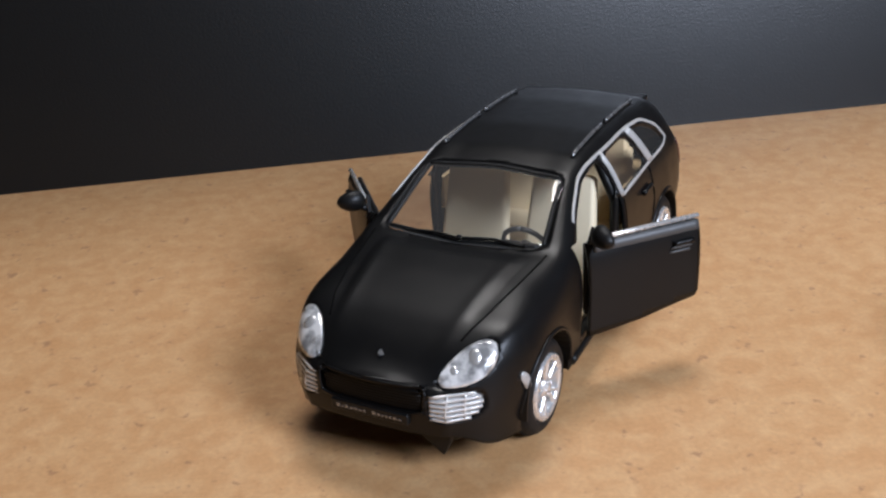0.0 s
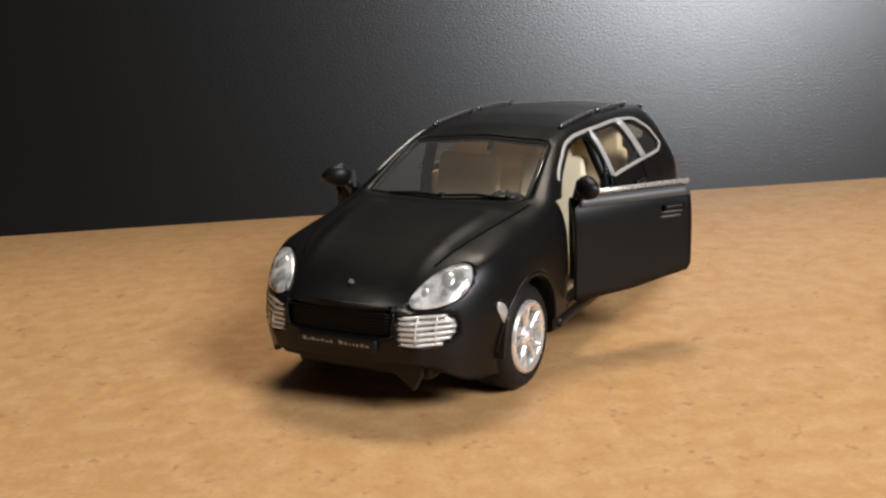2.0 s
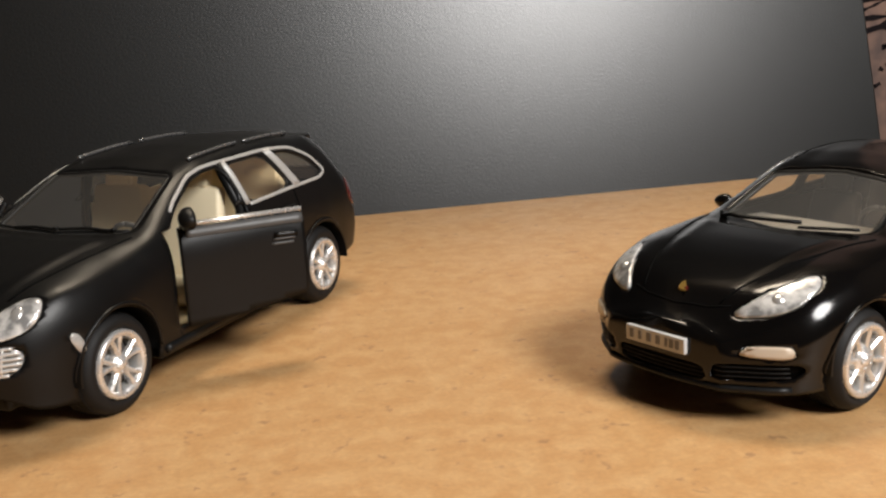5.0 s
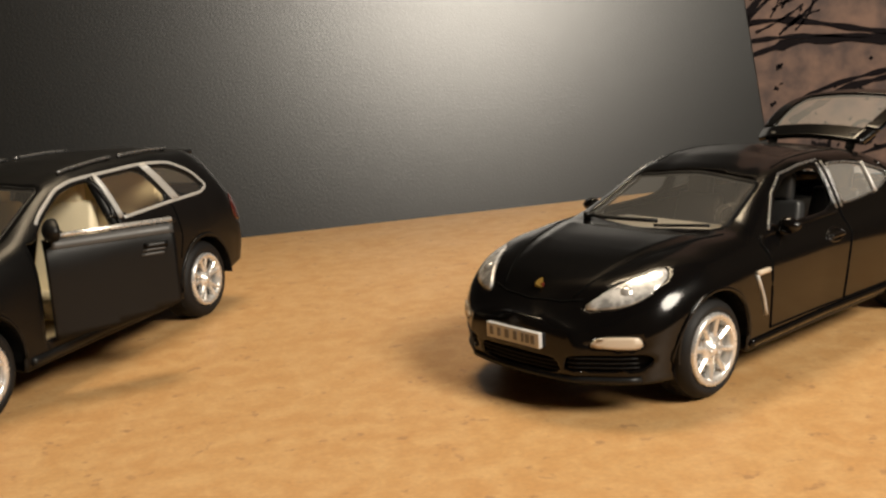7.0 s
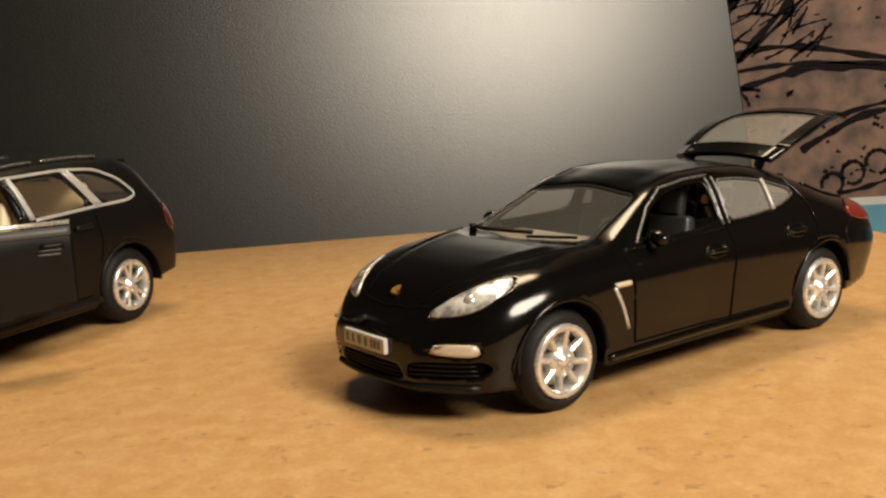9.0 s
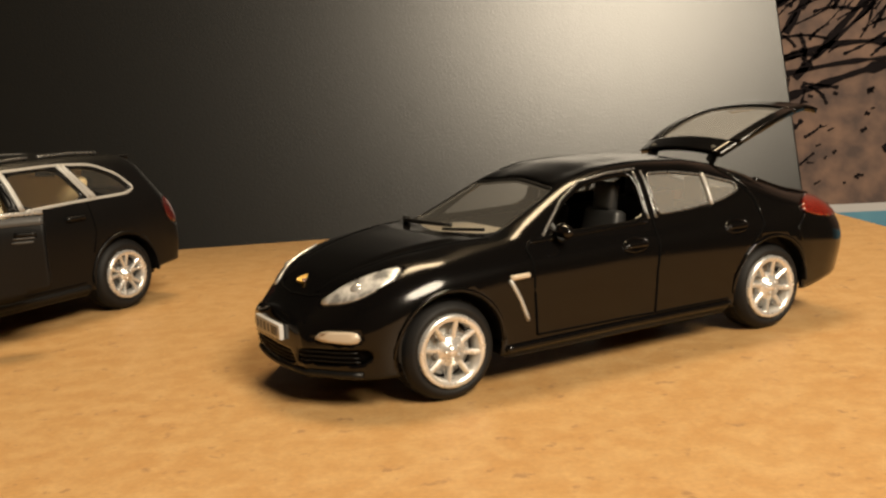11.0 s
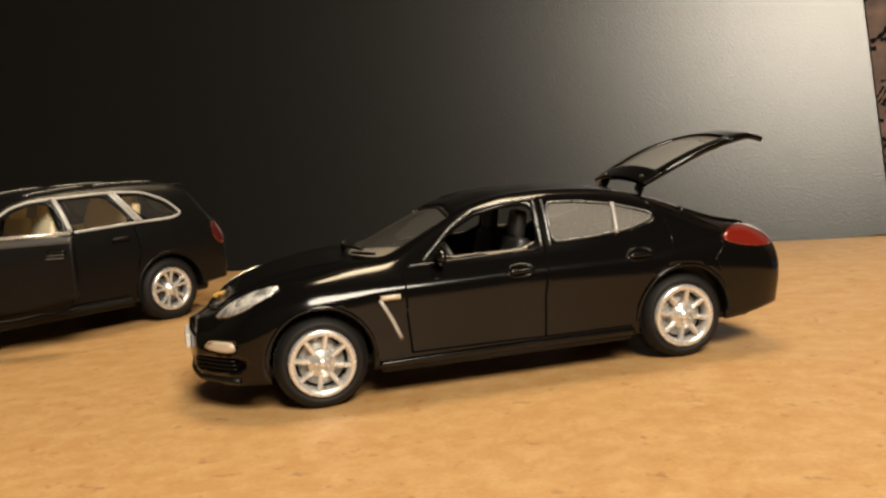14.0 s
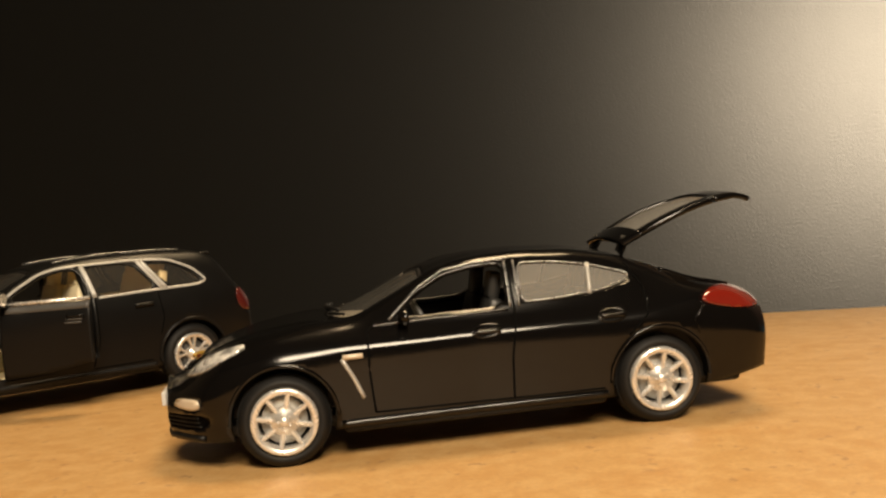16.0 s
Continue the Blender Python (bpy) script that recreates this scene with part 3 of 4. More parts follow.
def door_mirror(parent, x, y, z, side, mat, size=1.0):
    bm = bmesh.new()
    bmesh.ops.create_uvsphere(bm, u_segments=20, v_segments=12, radius=1)
    for v in bm.verts:
        flat = -0.35 if v.co.x < -0.35 else v.co.x
        v.co = Vector((x + size * flat * 0.0022, y + size * (side * 0.0030 + v.co.y * 0.0032), z + size * (0.0012 + v.co.z * (0.0023 - 0.0005 * v.co.y * side))))
    m = part("door_mirror", smooth_all(bm), mat, parent)
    part("mirror_arm", tube([(x, y - side * 0.001, z - 0.0012), (x, y + side * 0.0015, z - 0.0002)], 0.0008, 8), mat, m)
    bm = bmesh.new()
    bmesh.ops.create_circle(bm, cap_ends=True, segments=20, radius=1)
    for v in bm.verts:
        v.co = Vector((x - size * 0.00085, y + size * (side * 0.0030 + v.co.x * 0.0027), z + size * (0.0012 + v.co.y * 0.0018)))
    bmesh.ops.recalc_face_normals(bm, faces=bm.faces[:])
    part("mirror_glass", bm, CHROME, m)


def wheel_well(parent, x, side, radius, y_out, depth):
    bm = bmesh.new()
    n = 20
    r0, r1 = [], []
    for k in range(n + 1):
        a = math.radians(-3 + 186 * k / n)
        r0.append(bm.verts.new((x + radius * math.cos(a), side * y_out, 0.0102 + radius * math.sin(a))))
        r1.append(bm.verts.new((x + radius * math.cos(a), side * (y_out - depth), 0.0102 + radius * math.sin(a))))
    for k in range(n):
        bm.faces.new((r0[k], r0[k + 1], r1[k + 1], r1[k]))
    bm.faces.new(r1)
    bmesh.ops.recalc_face_normals(bm, faces=bm.faces[:])
    ob = part("wheel_well", bm, PLASTIC, parent)
    mod = ob.modifiers.new("thickness", "SOLIDIFY")
    mod.thickness = 0.0005


def chassis(parent, rear, front, half, z0, z1):
    return part("chassis", box(rear, front, -half, half, z0, z1, 0.0012), PLASTIC, parent)


# ---- the black off-roader ----
# headlights, grille and panes are parted from one body sheet
suv = tagged(new("toy_car"), "satin black toy off-roader with cream seats and open front doors", "toy car", group="toy cars on the table")
suv.matrix_world = pose(0.05339, 0.25741, 0, 0, 0, -114.19)
HX, HZ = 0.0406, 0.0102
C1 = dict(
    zt=curve([(-0.070, 0.0235), (-0.0685, 0.0280), (-0.0655, 0.0318), (-0.0600, 0.0393), (-0.0560, 0.0438), (-0.050, 0.0460), (-0.034, 0.0470), (-0.014, 0.0470), (0.000, 0.0458), (0.0075, 0.0435), (0.0270, 0.0332), (0.040, 0.0314), (0.052, 0.0286), (0.058, 0.0260), (0.062, 0.0236), (0.0640, 0.0226), (0.0660, 0.0220)]),
    ze=curve([(-0.070, 0.0225), (-0.0685, 0.0270), (-0.0655, 0.0308), (-0.0600, 0.0378), (-0.0560, 0.0420), (-0.050, 0.0440), (-0.034, 0.0450), (-0.014, 0.0450), (0.000, 0.0440), (0.0075, 0.0422), (0.0255, 0.0330), (0.040, 0.0312), (0.052, 0.0288), (0.058, 0.0258), (0.062, 0.0228), (0.0640, 0.0214), (0.0660, 0.0208)]),
    we=curve([(-0.070, 0.019), (-0.060, 0.0180), (-0.050, 0.0183), (0.000, 0.0188), (0.0075, 0.0185), (0.0255, 0.0220), (0.035, 0.0195), (0.052, 0.0185), (0.066, 0.0165)]),
    zs=curve([(-0.070, 0.0215), (-0.066, 0.0280), (-0.060, 0.0318), (-0.045, 0.0330), (0.000, 0.0322), (0.022, 0.0318), (0.035, 0.0290), (0.052, 0.0272), (0.058, 0.0243), (0.062, 0.0212), (0.066, 0.0192)]),
    ws=curve([(-0.070, 0.0234), (-0.055, 0.0241), (0.000, 0.0250), (0.030, 0.0248), (0.045, 0.0243), (0.055, 0.0238), (0.066, 0.0236)]),
    zm=curve([(-0.070, 0.0170), (-0.055, 0.0225), (-0.030, 0.0248), (0.022, 0.0248), (0.045, 0.0215), (0.060, 0.0165), (0.066, 0.0150)]),
    wm=curve([(-0.070, 0.0246), (-0.045, 0.0262), (0.0, 0.0258), (0.041, 0.0268), (0.066, 0.0262)]),
    zb=curve([(-0.070, 0.0110), (-0.055, 0.0100), (-0.030, 0.0078), (0.030, 0.0078), (0.050, 0.0066), (0.058, 0.0068), (0.0612, 0.0085), (0.0635, 0.0112), (0.066, 0.0117)]),
    wb=curve([(-0.070, 0.0235), (-0.040, 0.0258), (0.0, 0.0250), (0.040, 0.0262), (0.066, 0.0245)]),
    narrow=curve([(-0.0700, 0.90), (-0.0690, 0.93), (-0.0660, 0.97), (-0.058, 1.0), (0.046, 1.0), (0.052, 0.965), (0.055, 0.925), (0.058, 0.875), (0.061, 0.80), (0.0635, 0.71), (0.0655, 0.60), (0.067, 0.54)]),
)


def suv_shape(v):
    """A short upright tail, a flat roof and a bonnet with two creases."""
    out = hood_ridge(v, 0.029, 0.062, 0.0165, 0.0125, 0.0007, 0.0022)
    tail = out[:, 0] < -0.034
    out[tail, 0] = -0.034 + (out[tail, 0] + 0.034) * 0.885
    high = out[:, 2] > 0.040
    out[high, 2] = 0.040 + (out[high, 2] - 0.040) * 0.9
    return out


sk = car_skin(-0.0674, 0.0658, C1, cap_front=0.0012, cap_rear=0.0008, nose=suv_shape)
whole = tree_of(sk)
XZ, YZ, XY = [0, 2], [1, 2], [0, 1]
left, right = (lambda c: c[:, 1] > 0.010), (lambda c: c[:, 1] < -0.010)
for wx in (HX, -HX):
    for where in (left, right):
        sk.take(circle(wx, HZ + 0.0004, 0.0116), XZ, where)
FW = rounded([(0.0205, 0.0325), (0.0145, 0.0365), (0.0058, 0.0410), (0.000, 0.0423), (-0.0052, 0.0425), (-0.0078, 0.0330)], 2, 0.15)
RW = rounded([(-0.0100, 0.0330), (-0.0078, 0.0426), (-0.0235, 0.0426), (-0.0300, 0.0338)], 2, 0.13)
QW = rounded([(-0.0345, 0.0340), (-0.0275, 0.0424), (-0.0354, 0.0416), (-0.0424, 0.0384), (-0.0462, 0.0346), (-0.0440, 0.0339)], 2, 0.2)
JAMB = [(0.0196, 0.0120), (0.0196, 0.0331), (0.0222, 0.0331), (0.0222, 0.0112)]
DOOR = [(0.0196, 0.0116), (0.0196, 0.0333), (0.0150, 0.0334), (-0.0080, 0.0334), (-0.0080, 0.0162), (-0.0072, 0.0150), (0.0060, 0.0126)]
door_quads = {}
for side, where in ((1, left), (-1, right)):
    sk.take(FW, XZ, where)
    sk.take(JAMB, XZ, where)
    door_quads[side] = sk.take(DOOR, XZ, where)
    sk.piece("side_window", sk.take(RW, XZ, where), SMOKE, suv, "clear rear door window pane", 0, lift=-0.0004)
    sk.piece("side_window", sk.take(QW, XZ, where), SMOKE, suv, "clear rear quarter window pane", 0, lift=-0.0004)
    s = side
    HL = [(s * a, b) for a, b in rounded([(0.0128, 0.0219), (0.0138, 0.0242), (0.0160, 0.0263), (0.0188, 0.0274), (0.0212, 0.0271), (0.0221, 0.0250), (0.0214, 0.0226), (0.0186, 0.0213), (0.0146, 0.0210)], 2)]
    hl = sk.piece("headlight", sk.take(HL, YZ, lambda c: c[:, 0] > 0.044), LAMPGLASS, suv, "clear silver oval headlight", 0.0008, lift=0.0003)
    for yy, zz, rr in ((0.0182, 0.0250, 0.0017), (0.0152, 0.0230, 0.0013)):
        p = on_front(whole, s * yy, zz, 0.0004)
        bm = bmesh.new()
        bmesh.ops.create_uvsphere(bm, u_segments=16, v_segments=8, radius=rr)
        for v in bm.verts:
            v.co = Vector((p.x - 0.0006 + v.co.x * 0.5 - 0.65 * v.co.z, p.y + v.co.y * 0.9, p.z + v.co.z * 0.9))
        part("reflector_bulb", smooth_all(bm), CHROME, hl)
    front_bead("headlight_rim", whole, HL, 0.00030, PLASTIC, hl)
    INT = [(s * a, b) for a, b in rounded([(0.0122, 0.0148), (0.0120, 0.0198), (0.0145, 0.0203), (0.0198, 0.0203), (0.0215, 0.0190), (0.0210, 0.0160), (0.0188, 0.0144)], 2)]
    air = sk.piece("air_intake", sk.take(INT, YZ, lambda c: c[:, 0] > 0.044), SILVER, suv, "silver slatted air intake", 0.0006, lift=-0.0008)
    for k in range(6):
        z = 0.0151 + 0.00096 * k
        y0, y1 = 0.0123, (0.0196, 0.0207, 0.0212, 0.0213, 0.0210, 0.0200)[k]
        part("intake_slat", tube([on_front(whole, s * y, z, -0.0003) for y in np.linspace(y0, y1 - 0.0004, 14)], 0.00034, 6), SILVER, air)
    for y in (0.0155, 0.0183):
        part("intake_post", tube([on_front(whole, s * y, z, -0.0002) for z in np.linspace(0.0152, 0.0201, 6)], 0.00025, 6), SILVER, air)
    LAMP = rounded([(0.0510, 0.0154), (0.0530, 0.0192), (0.0525, 0.0207), (0.0508, 0.0196), (0.0498, 0.0164)], 2)
    sk.piece("side_marker", sk.take(LAMP, XZ, where), DARKCHROME, suv, "small clear side marker lamp", 0.0005, lift=0.0003)
    TL = rounded([(-0.0585, 0.0250), (-0.0582, 0.0300), (-0.0606, 0.0306), (-0.0634, 0.0270), (-0.0634, 0.0225), (-0.0610, 0.0225)], 2)
    sk.piece("tail_light", sk.take(TL, XZ, where), DARKRED, suv, "dark red tail light", 0.0005, lift=0.0002)
    # silver window trim
    TRIM = rounded([(0.0212, 0.0322), (0.0148, 0.0371), (0.0060, 0.0416), (0.000, 0.0430), (-0.0250, 0.0433), (-0.0362, 0.0424), (-0.0436, 0.0390), (-0.0482, 0.0343), (-0.0445, 0.0331), (-0.0300, 0.0330), (-0.0082, 0.0324)], 2, 0.15)
    side_bead("window_trim", whole, [q for q in TRIM if not (q[1] < 0.0335 and q[0] > -0.009)], s, 0.00072, TRIM_SILVER, suv, closed=False, lift=-0.0003, flat=0.55)
    for a, b in (((-0.0090, 0.0328), (-0.0066, 0.0431)), ((-0.0095, 0.0328), (-0.0072, 0.0431)), ((-0.0317, 0.0334), (-0.0250, 0.0431)), ((-0.0333, 0.0334), (-0.0264, 0.0431))):
        side_bead("pillar_trim", whole, [a, b], s, 0.00085, TRIM_SILVER, suv, closed=False, lift=-0.0002, flat=0.6)
    side_bead("rear_door_seam", whole, [(-0.0300, 0.0325), (-0.0310, 0.0240), (-0.0295, 0.0185)], s, 0.00022, GROOVE, suv, closed=False)
    side_bead("rear_door_seam", whole, [(-0.0092, 0.0320), (-0.0092, 0.0190), (-0.0065, 0.0105), (-0.026, 0.0105)], s, 0.00022, GROOVE, suv, closed=False)
    handle = [on_side(whole, x, 0.0288, s, 0.0006) for x in np.linspace(-0.0215, -0.0275, 6)]
    part("door_handle", tube(handle, 0.00065, 8), SATIN, suv)
    side_bead("wheel_arch_lip", whole, [(HX + 0.0119 * math.cos(a), HZ + 0.0004 + 0.0119 * math.sin(a)) for a in np.linspace(0.0, math.pi, 40)], s, 0.00045, SATIN, suv, closed=False)
    side_bead("wheel_arch_lip", whole, [(-HX + 0.0119 * math.cos(a), HZ + 0.0004 + 0.0119 * math.sin(a)) for a in np.linspace(0.0, math.pi, 40)], s, 0.00045, SATIN, suv, closed=False)
    side_bead("sill", whole, [(0.027, 0.0088), (-0.027, 0.0088)], s, 0.0011, PLASTIC, suv, closed=False, lift=-0.0002)
    # roof rails in two lengths
    for x0, x1 in ((0.0005, -0.0190), (-0.0220, -0.0420)):
        rail = part("roof_rail", tube([on_top(whole, x, s * 0.0160, 0.0006) for x in np.linspace(x0, x1, 10)], 0.00042, 8), RAIL, suv, "thin dark silver roof rail")
        for x in (x0 - 0.001, x1 + 0.001):
            p = on_top(whole, x, s * 0.0158, 0.0)
            part("rail_foot", tube([p + Vector((0, 0, -0.0004)), p + Vector((0, 0, 0.0009))], 0.0006, 8), PLASTIC, rail)
    top_bead("hood_seam", whole, [(0.0275, s * 0.0205), (0.040, s * 0.0188), (0.0500, s * 0.0168), (0.0560, s * 0.0146)], 0.00022, GROOVE, suv)

WS = [(0.0265, 0.0196), (0.0070, 0.0170), (0.0058, 0.0), (0.0070, -0.0170), (0.0265, -0.0196), (0.0288, 0.0)]
WS = rounded(WS, 2, 0.12)
wsq = sk.take(WS, XY, lambda c: c[:, 2] > 0.030)
ws_frame = sk.piece("windscreen", wsq, HAZE, suv, "clear windscreen with a dark painted border", 0, lift=-0.0003)
for edge in ([(0.0248, 0.0187), (0.0076, 0.0163)], [(0.0248, -0.0187), (0.0076, -0.0163)], [(0.0076, 0.0163), (0.0066, 0.0), (0.0076, -0.0163)], [(0.0250, 0.0178), (0.0272, 0.0), (0.0250, -0.0178)]):
    top_bead("windscreen_border", whole, edge, 0.0006, PLASTIC, ws_frame, lift=-0.0006)
RG = rounded([(0.0150, 0.0335), (0.0165, 0.0395), (0.0, 0.0405), (-0.0165, 0.0395), (-0.0150, 0.0335)], 2, 0.15)
sk.piece("rear_window", sk.take(RG, YZ, lambda c: c[:, 0] < -0.050), SMOKE, suv, "smoked rear window", 0, lift=-0.0003)
GR = rounded([(0.0112, 0.0158), (0.0117, 0.0212), (0.0, 0.0216), (-0.0117, 0.0212), (-0.0112, 0.0158)], 2, 0.12)
grille = sk.piece("front_grille", sk.take(GR, YZ, lambda c: c[:, 0] > 0.058), PLASTIC, suv, "black mesh front grille", 0.0006, lift=-0.0007)
for k in range(9):
    z = 0.0162 + k * 0.0006
    part("grille_bar", tube([on_front(whole, y, z, -0.0003) for y in np.linspace(-0.0110, 0.0110, 15)], 0.00014, 5), SATIN, grille)
front_bead("grille_rim", whole, GR, 0.00032, SATIN, suv)
sk.piece("body", sk.q, SATIN, suv, thick=0.0008)
part("name_plate", box(0.0664, 0.0676, -0.0085, 0.0085, 0.0135, 0.0158, 0.0003), PLASTIC, suv, "black plate with a worn silver line of lettering bars")
rr = random.Random(2)
y = -0.0072
while y < 0.0070:
    w = rr.uniform(0.0004, 0.0008)
    if not -0.0004 < y < 0.0004:
        part("lettering_bar", box(0.0676, 0.06772, y, y + w, 0.01435, 0.01435 + rr.uniform(0.0003, 0.0007)), RAIL, suv)
    y += w + 0.00035
bm = prism(rounded([(0.0007, 0.0), (0.0006, 0.0009), (-0.0006, 0.0009), (-0.0007, 0.0), (0, -0.0010)], 2), 0.0003, "z")
bmesh.ops.transform(bm, matrix=Matrix.Translation(on_top(whole, 0.0615, 0, 0.0001)) @ pose(0, 0, 0, 0, 27, 90), verts=bm.verts[:])
part("hood_badge", bm, GREY, suv, "small dark shield badge")
# bumper chin
bm = prism([(-0.0170, 0.0), (-0.0145, 0.0), (-0.003, -0.0), (0.003, 0.0), (0.0170, 0.0), (0.0150, -0.0022), (0.0060, -0.0030), (-0.0060, -0.0030), (-0.0150, -0.0022)], 0.004, "x", at=0.0595)
bmesh.ops.translate(bm, verts=bm.verts[:], vec=(0, 0, 0.0118))
part("bumper_chin", bm, PLASTIC, suv)
# loose corner of the chin plate that hangs below the bumper
bm = prism([(0.0045, 0.0122), (0.0155, 0.0116), (0.0152, 0.0088), (0.0136, 0.0058)], -0.0014, "x", at=0.0638, bevel=0.0002)
part("loose_chin_flap", bm, PLASTIC, suv, "black plastic chin flap hanging loose")
part("rear_bumper", box(-0.0652, -0.0590, -0.0222, 0.0222, 0.0125, 0.0185, 0.0016, 3), SATIN, suv)
bm = box(-0.0532, -0.0450, -0.0172, 0.0172, 0.0440, 0.0453, 0.0006, 3)
for v in bm.verts:
    v.co.z -= 0.0012 * (abs(v.co.y) / 0.0165)**2
part("roof_spoiler", bm, SATIN, suv)
# wipers
for pts in ([(0.0268, 0.0155), (0.0262, 0.008), (0.0272, 0.001)], [(0.0275, 0.0005), (0.0266, -0.006), (0.0270, -0.0125)]):
    top_bead("wiper", whole, pts, 0.00035, PLASTIC, suv, lift=0.0005)
    p = on_top(whole, *pts[0], 0.0006)
    part("wiper_knob", tube([p, p + Vector((0, 0, 0.0006))], 0.0006, 8), PLASTIC, suv)
# inside
part("cabin_floor", box(-0.0270, 0.027, -0.0225, 0.0225, 0.0095, 0.0115, 0.0006), CREAM, suv)
# made-up cream sheet under the roof, there to bounce light into the cabin
part("roof_bounce_panel", box(-0.0470, -0.0020, -0.0165, 0.0165, 0.0432, 0.0437, 0.0002), CREAM, suv)
part("firewall", box(0.0262, 0.0275, -0.0222, 0.0222, 0.0095, 0.0300), PLASTIC, suv)
bm = box(0.0170, 0.0265, -0.0222, 0.0222, 0.0225, 0.0300, 0.0022, 3)
for v in bm.verts:
    v.co.z -= max(0, 0.022 - v.co.x) * 0.25
part("dashboard", bm, GREY, suv, "dark grey dashboard")
part("centre_console", box(-0.006, 0.019, -0.0032, 0.0032, 0.0112, 0.0185, 0.0012), CREAM, suv)
steering_wheel(suv, 0.0150, 0.0105, 0.0285, GREY)
for y in (0.0105, -0.0105):
    seat(suv, 0.0010, y * 1.06, 0.0125, CREAM, 0.0182, 0.0300)
    seat(suv, -0.027, y, 0.0125, CREAM, 0.0195, 0.0275)
for s in (1, -1):
    part("inner_side_panel", box(-0.054, -0.0090, s * 0.0226 - 0.0005, s * 0.0226 + 0.0005, 0.0235, 0.0318), CREAM, suv)
    part("pillar", tube([(-0.0078, s * 0.0232, 0.0110), (-0.0078, s * 0.0232, 0.0320), (-0.0060, s * 0.0192, 0.0430)], 0.0011, 8), PLASTIC, suv)
    part("kick_panel", box(0.0208, 0.0262, s * 0.0222 - 0.0006, s * 0.0222 + 0.0006, 0.0175, 0.0300), CREAM, suv)
bm = box(-0.0015, 0.0015, -0.0212, 0.0212, 0, 0.0275, 0.0011, 2)
for v in bm.verts:
    v.co.y *= 1 - 0.2 * (v.co.z / 0.0275) ** 2
bmesh.ops.rotate(bm, verts=bm.verts[:], matrix=Matrix.Rotation(math.radians(-13), 3, "Y"))
bmesh.ops.translate(bm, verts=bm.verts[:], vec=(-0.0300, 0, 0.0125))
part("rear_bench_back", bm, CREAM, suv)
part("luggage_floor", box(-0.060, -0.034, -0.0215, 0.0215, 0.0226, 0.0238), CREAM, suv)
chassis(suv, -0.0610, 0.0600, 0.0150, 0.0062, 0.0100)
for s in (1, -1):
    part("chassis_side", box(-0.0280, 0.0280, s * 0.0195 - 0.0055, s * 0.0195 + 0.0055, 0.0066, 0.0100, 0.0008), PLASTIC, suv)
    for wx in (HX, -HX):
        wheel(suv, wx, s * 0.0255, HZ, 0.0102, 0.0067, 0.0085, 5, s, double=True)
        wheel_well(suv, wx, s, 0.0121, 0.0262, 0.0117)
for wx in (HX, -HX):
    part("axle", tube([(wx, -0.020, HZ), (wx, 0.020, HZ)], 0.0010, 10), GREY, suv)
# the two open front doors
for s in (1, -1):
    hinge = Vector((0.0222, s * 0.0250, 0.0))
    door = new("front_door")
    door.parent = suv
    door.location = hinge
    door.rotation_euler = (0, 0, -s * math.radians(OPEN_DOOR))
    tagged(door, "satin black front door swung open")
    sk.piece("door_skin", door_quads[s], SATIN, door, "", thick=0.0010, move=hinge)
    part("door_lining", box(-0.0290, -0.0030, s * -0.0024 - 0.0006, s * -0.0024 + 0.0006, 0.0155, 0.0325, 0.0005), PLASTIC, door)
    part("belt_trim", tube([Vector((-0.0040, s * -0.0003, 0.0339)), Vector((-0.012, s * -0.0005, 0.0340)), Vector((-0.0300, s * -0.0004, 0.0341))], 0.00055, 8), CHROME, door, "bright silver belt trim")
    # strip whose grey colour stands in for the reflection along the door shoulder
    bm = bmesh.new()
    rows = [[bm.verts.new(on_side(whole, x, z, s, 0.0002) - hinge) for z in (0.0312, 0.0322, 0.0333)] for x in np.linspace(0.0180, -0.0078, 24)]
    for a, b in zip(rows, rows[1:]):
        for k in (0, 1):
            bm.faces.new((a[k], a[k + 1], b[k + 1], b[k]) if s < 0 else (a[k], b[k], b[k + 1], a[k + 1]))
    band = part("belt_sheen", smooth_all(bm), GREY, door, "grey strip standing in for the sheen below the belt trim")
    mod = band.modifiers.new("thickness", "SOLIDIFY")
    mod.thickness, mod.offset = 0.0003, 0.0
    grip = [on_side(whole, x, 0.0292, s, 0.0005) - hinge for x in np.linspace(-0.0010, -0.0060, 6)]
    hd = part("door_handle", tube(grip, 0.0006, 8), SATIN, door)
    for k in (1, 2):
        part("handle_ridge", tube([q + Vector((0.0004 * k, -s * 0.0003, -0.0010 * k)) for q in grip], 0.0003, 6), GREY, hd)
    part("handle_recess", tube([q + Vector((0, -s * 0.0006, -0.0006)) for q in grip], 0.0005, 8), GROOVE, hd)
    door_mirror(door, -0.0046, s * 0.0002, 0.0344, s, PLASTIC, 1.05)
    bm = prism([(-0.0030, 0.0330), (-0.0080, 0.0338), (-0.0042, 0.0368)], s * 0.0008, "y", at=s * -0.0010)
    part("mirror_sail", bm, PLASTIC, door)


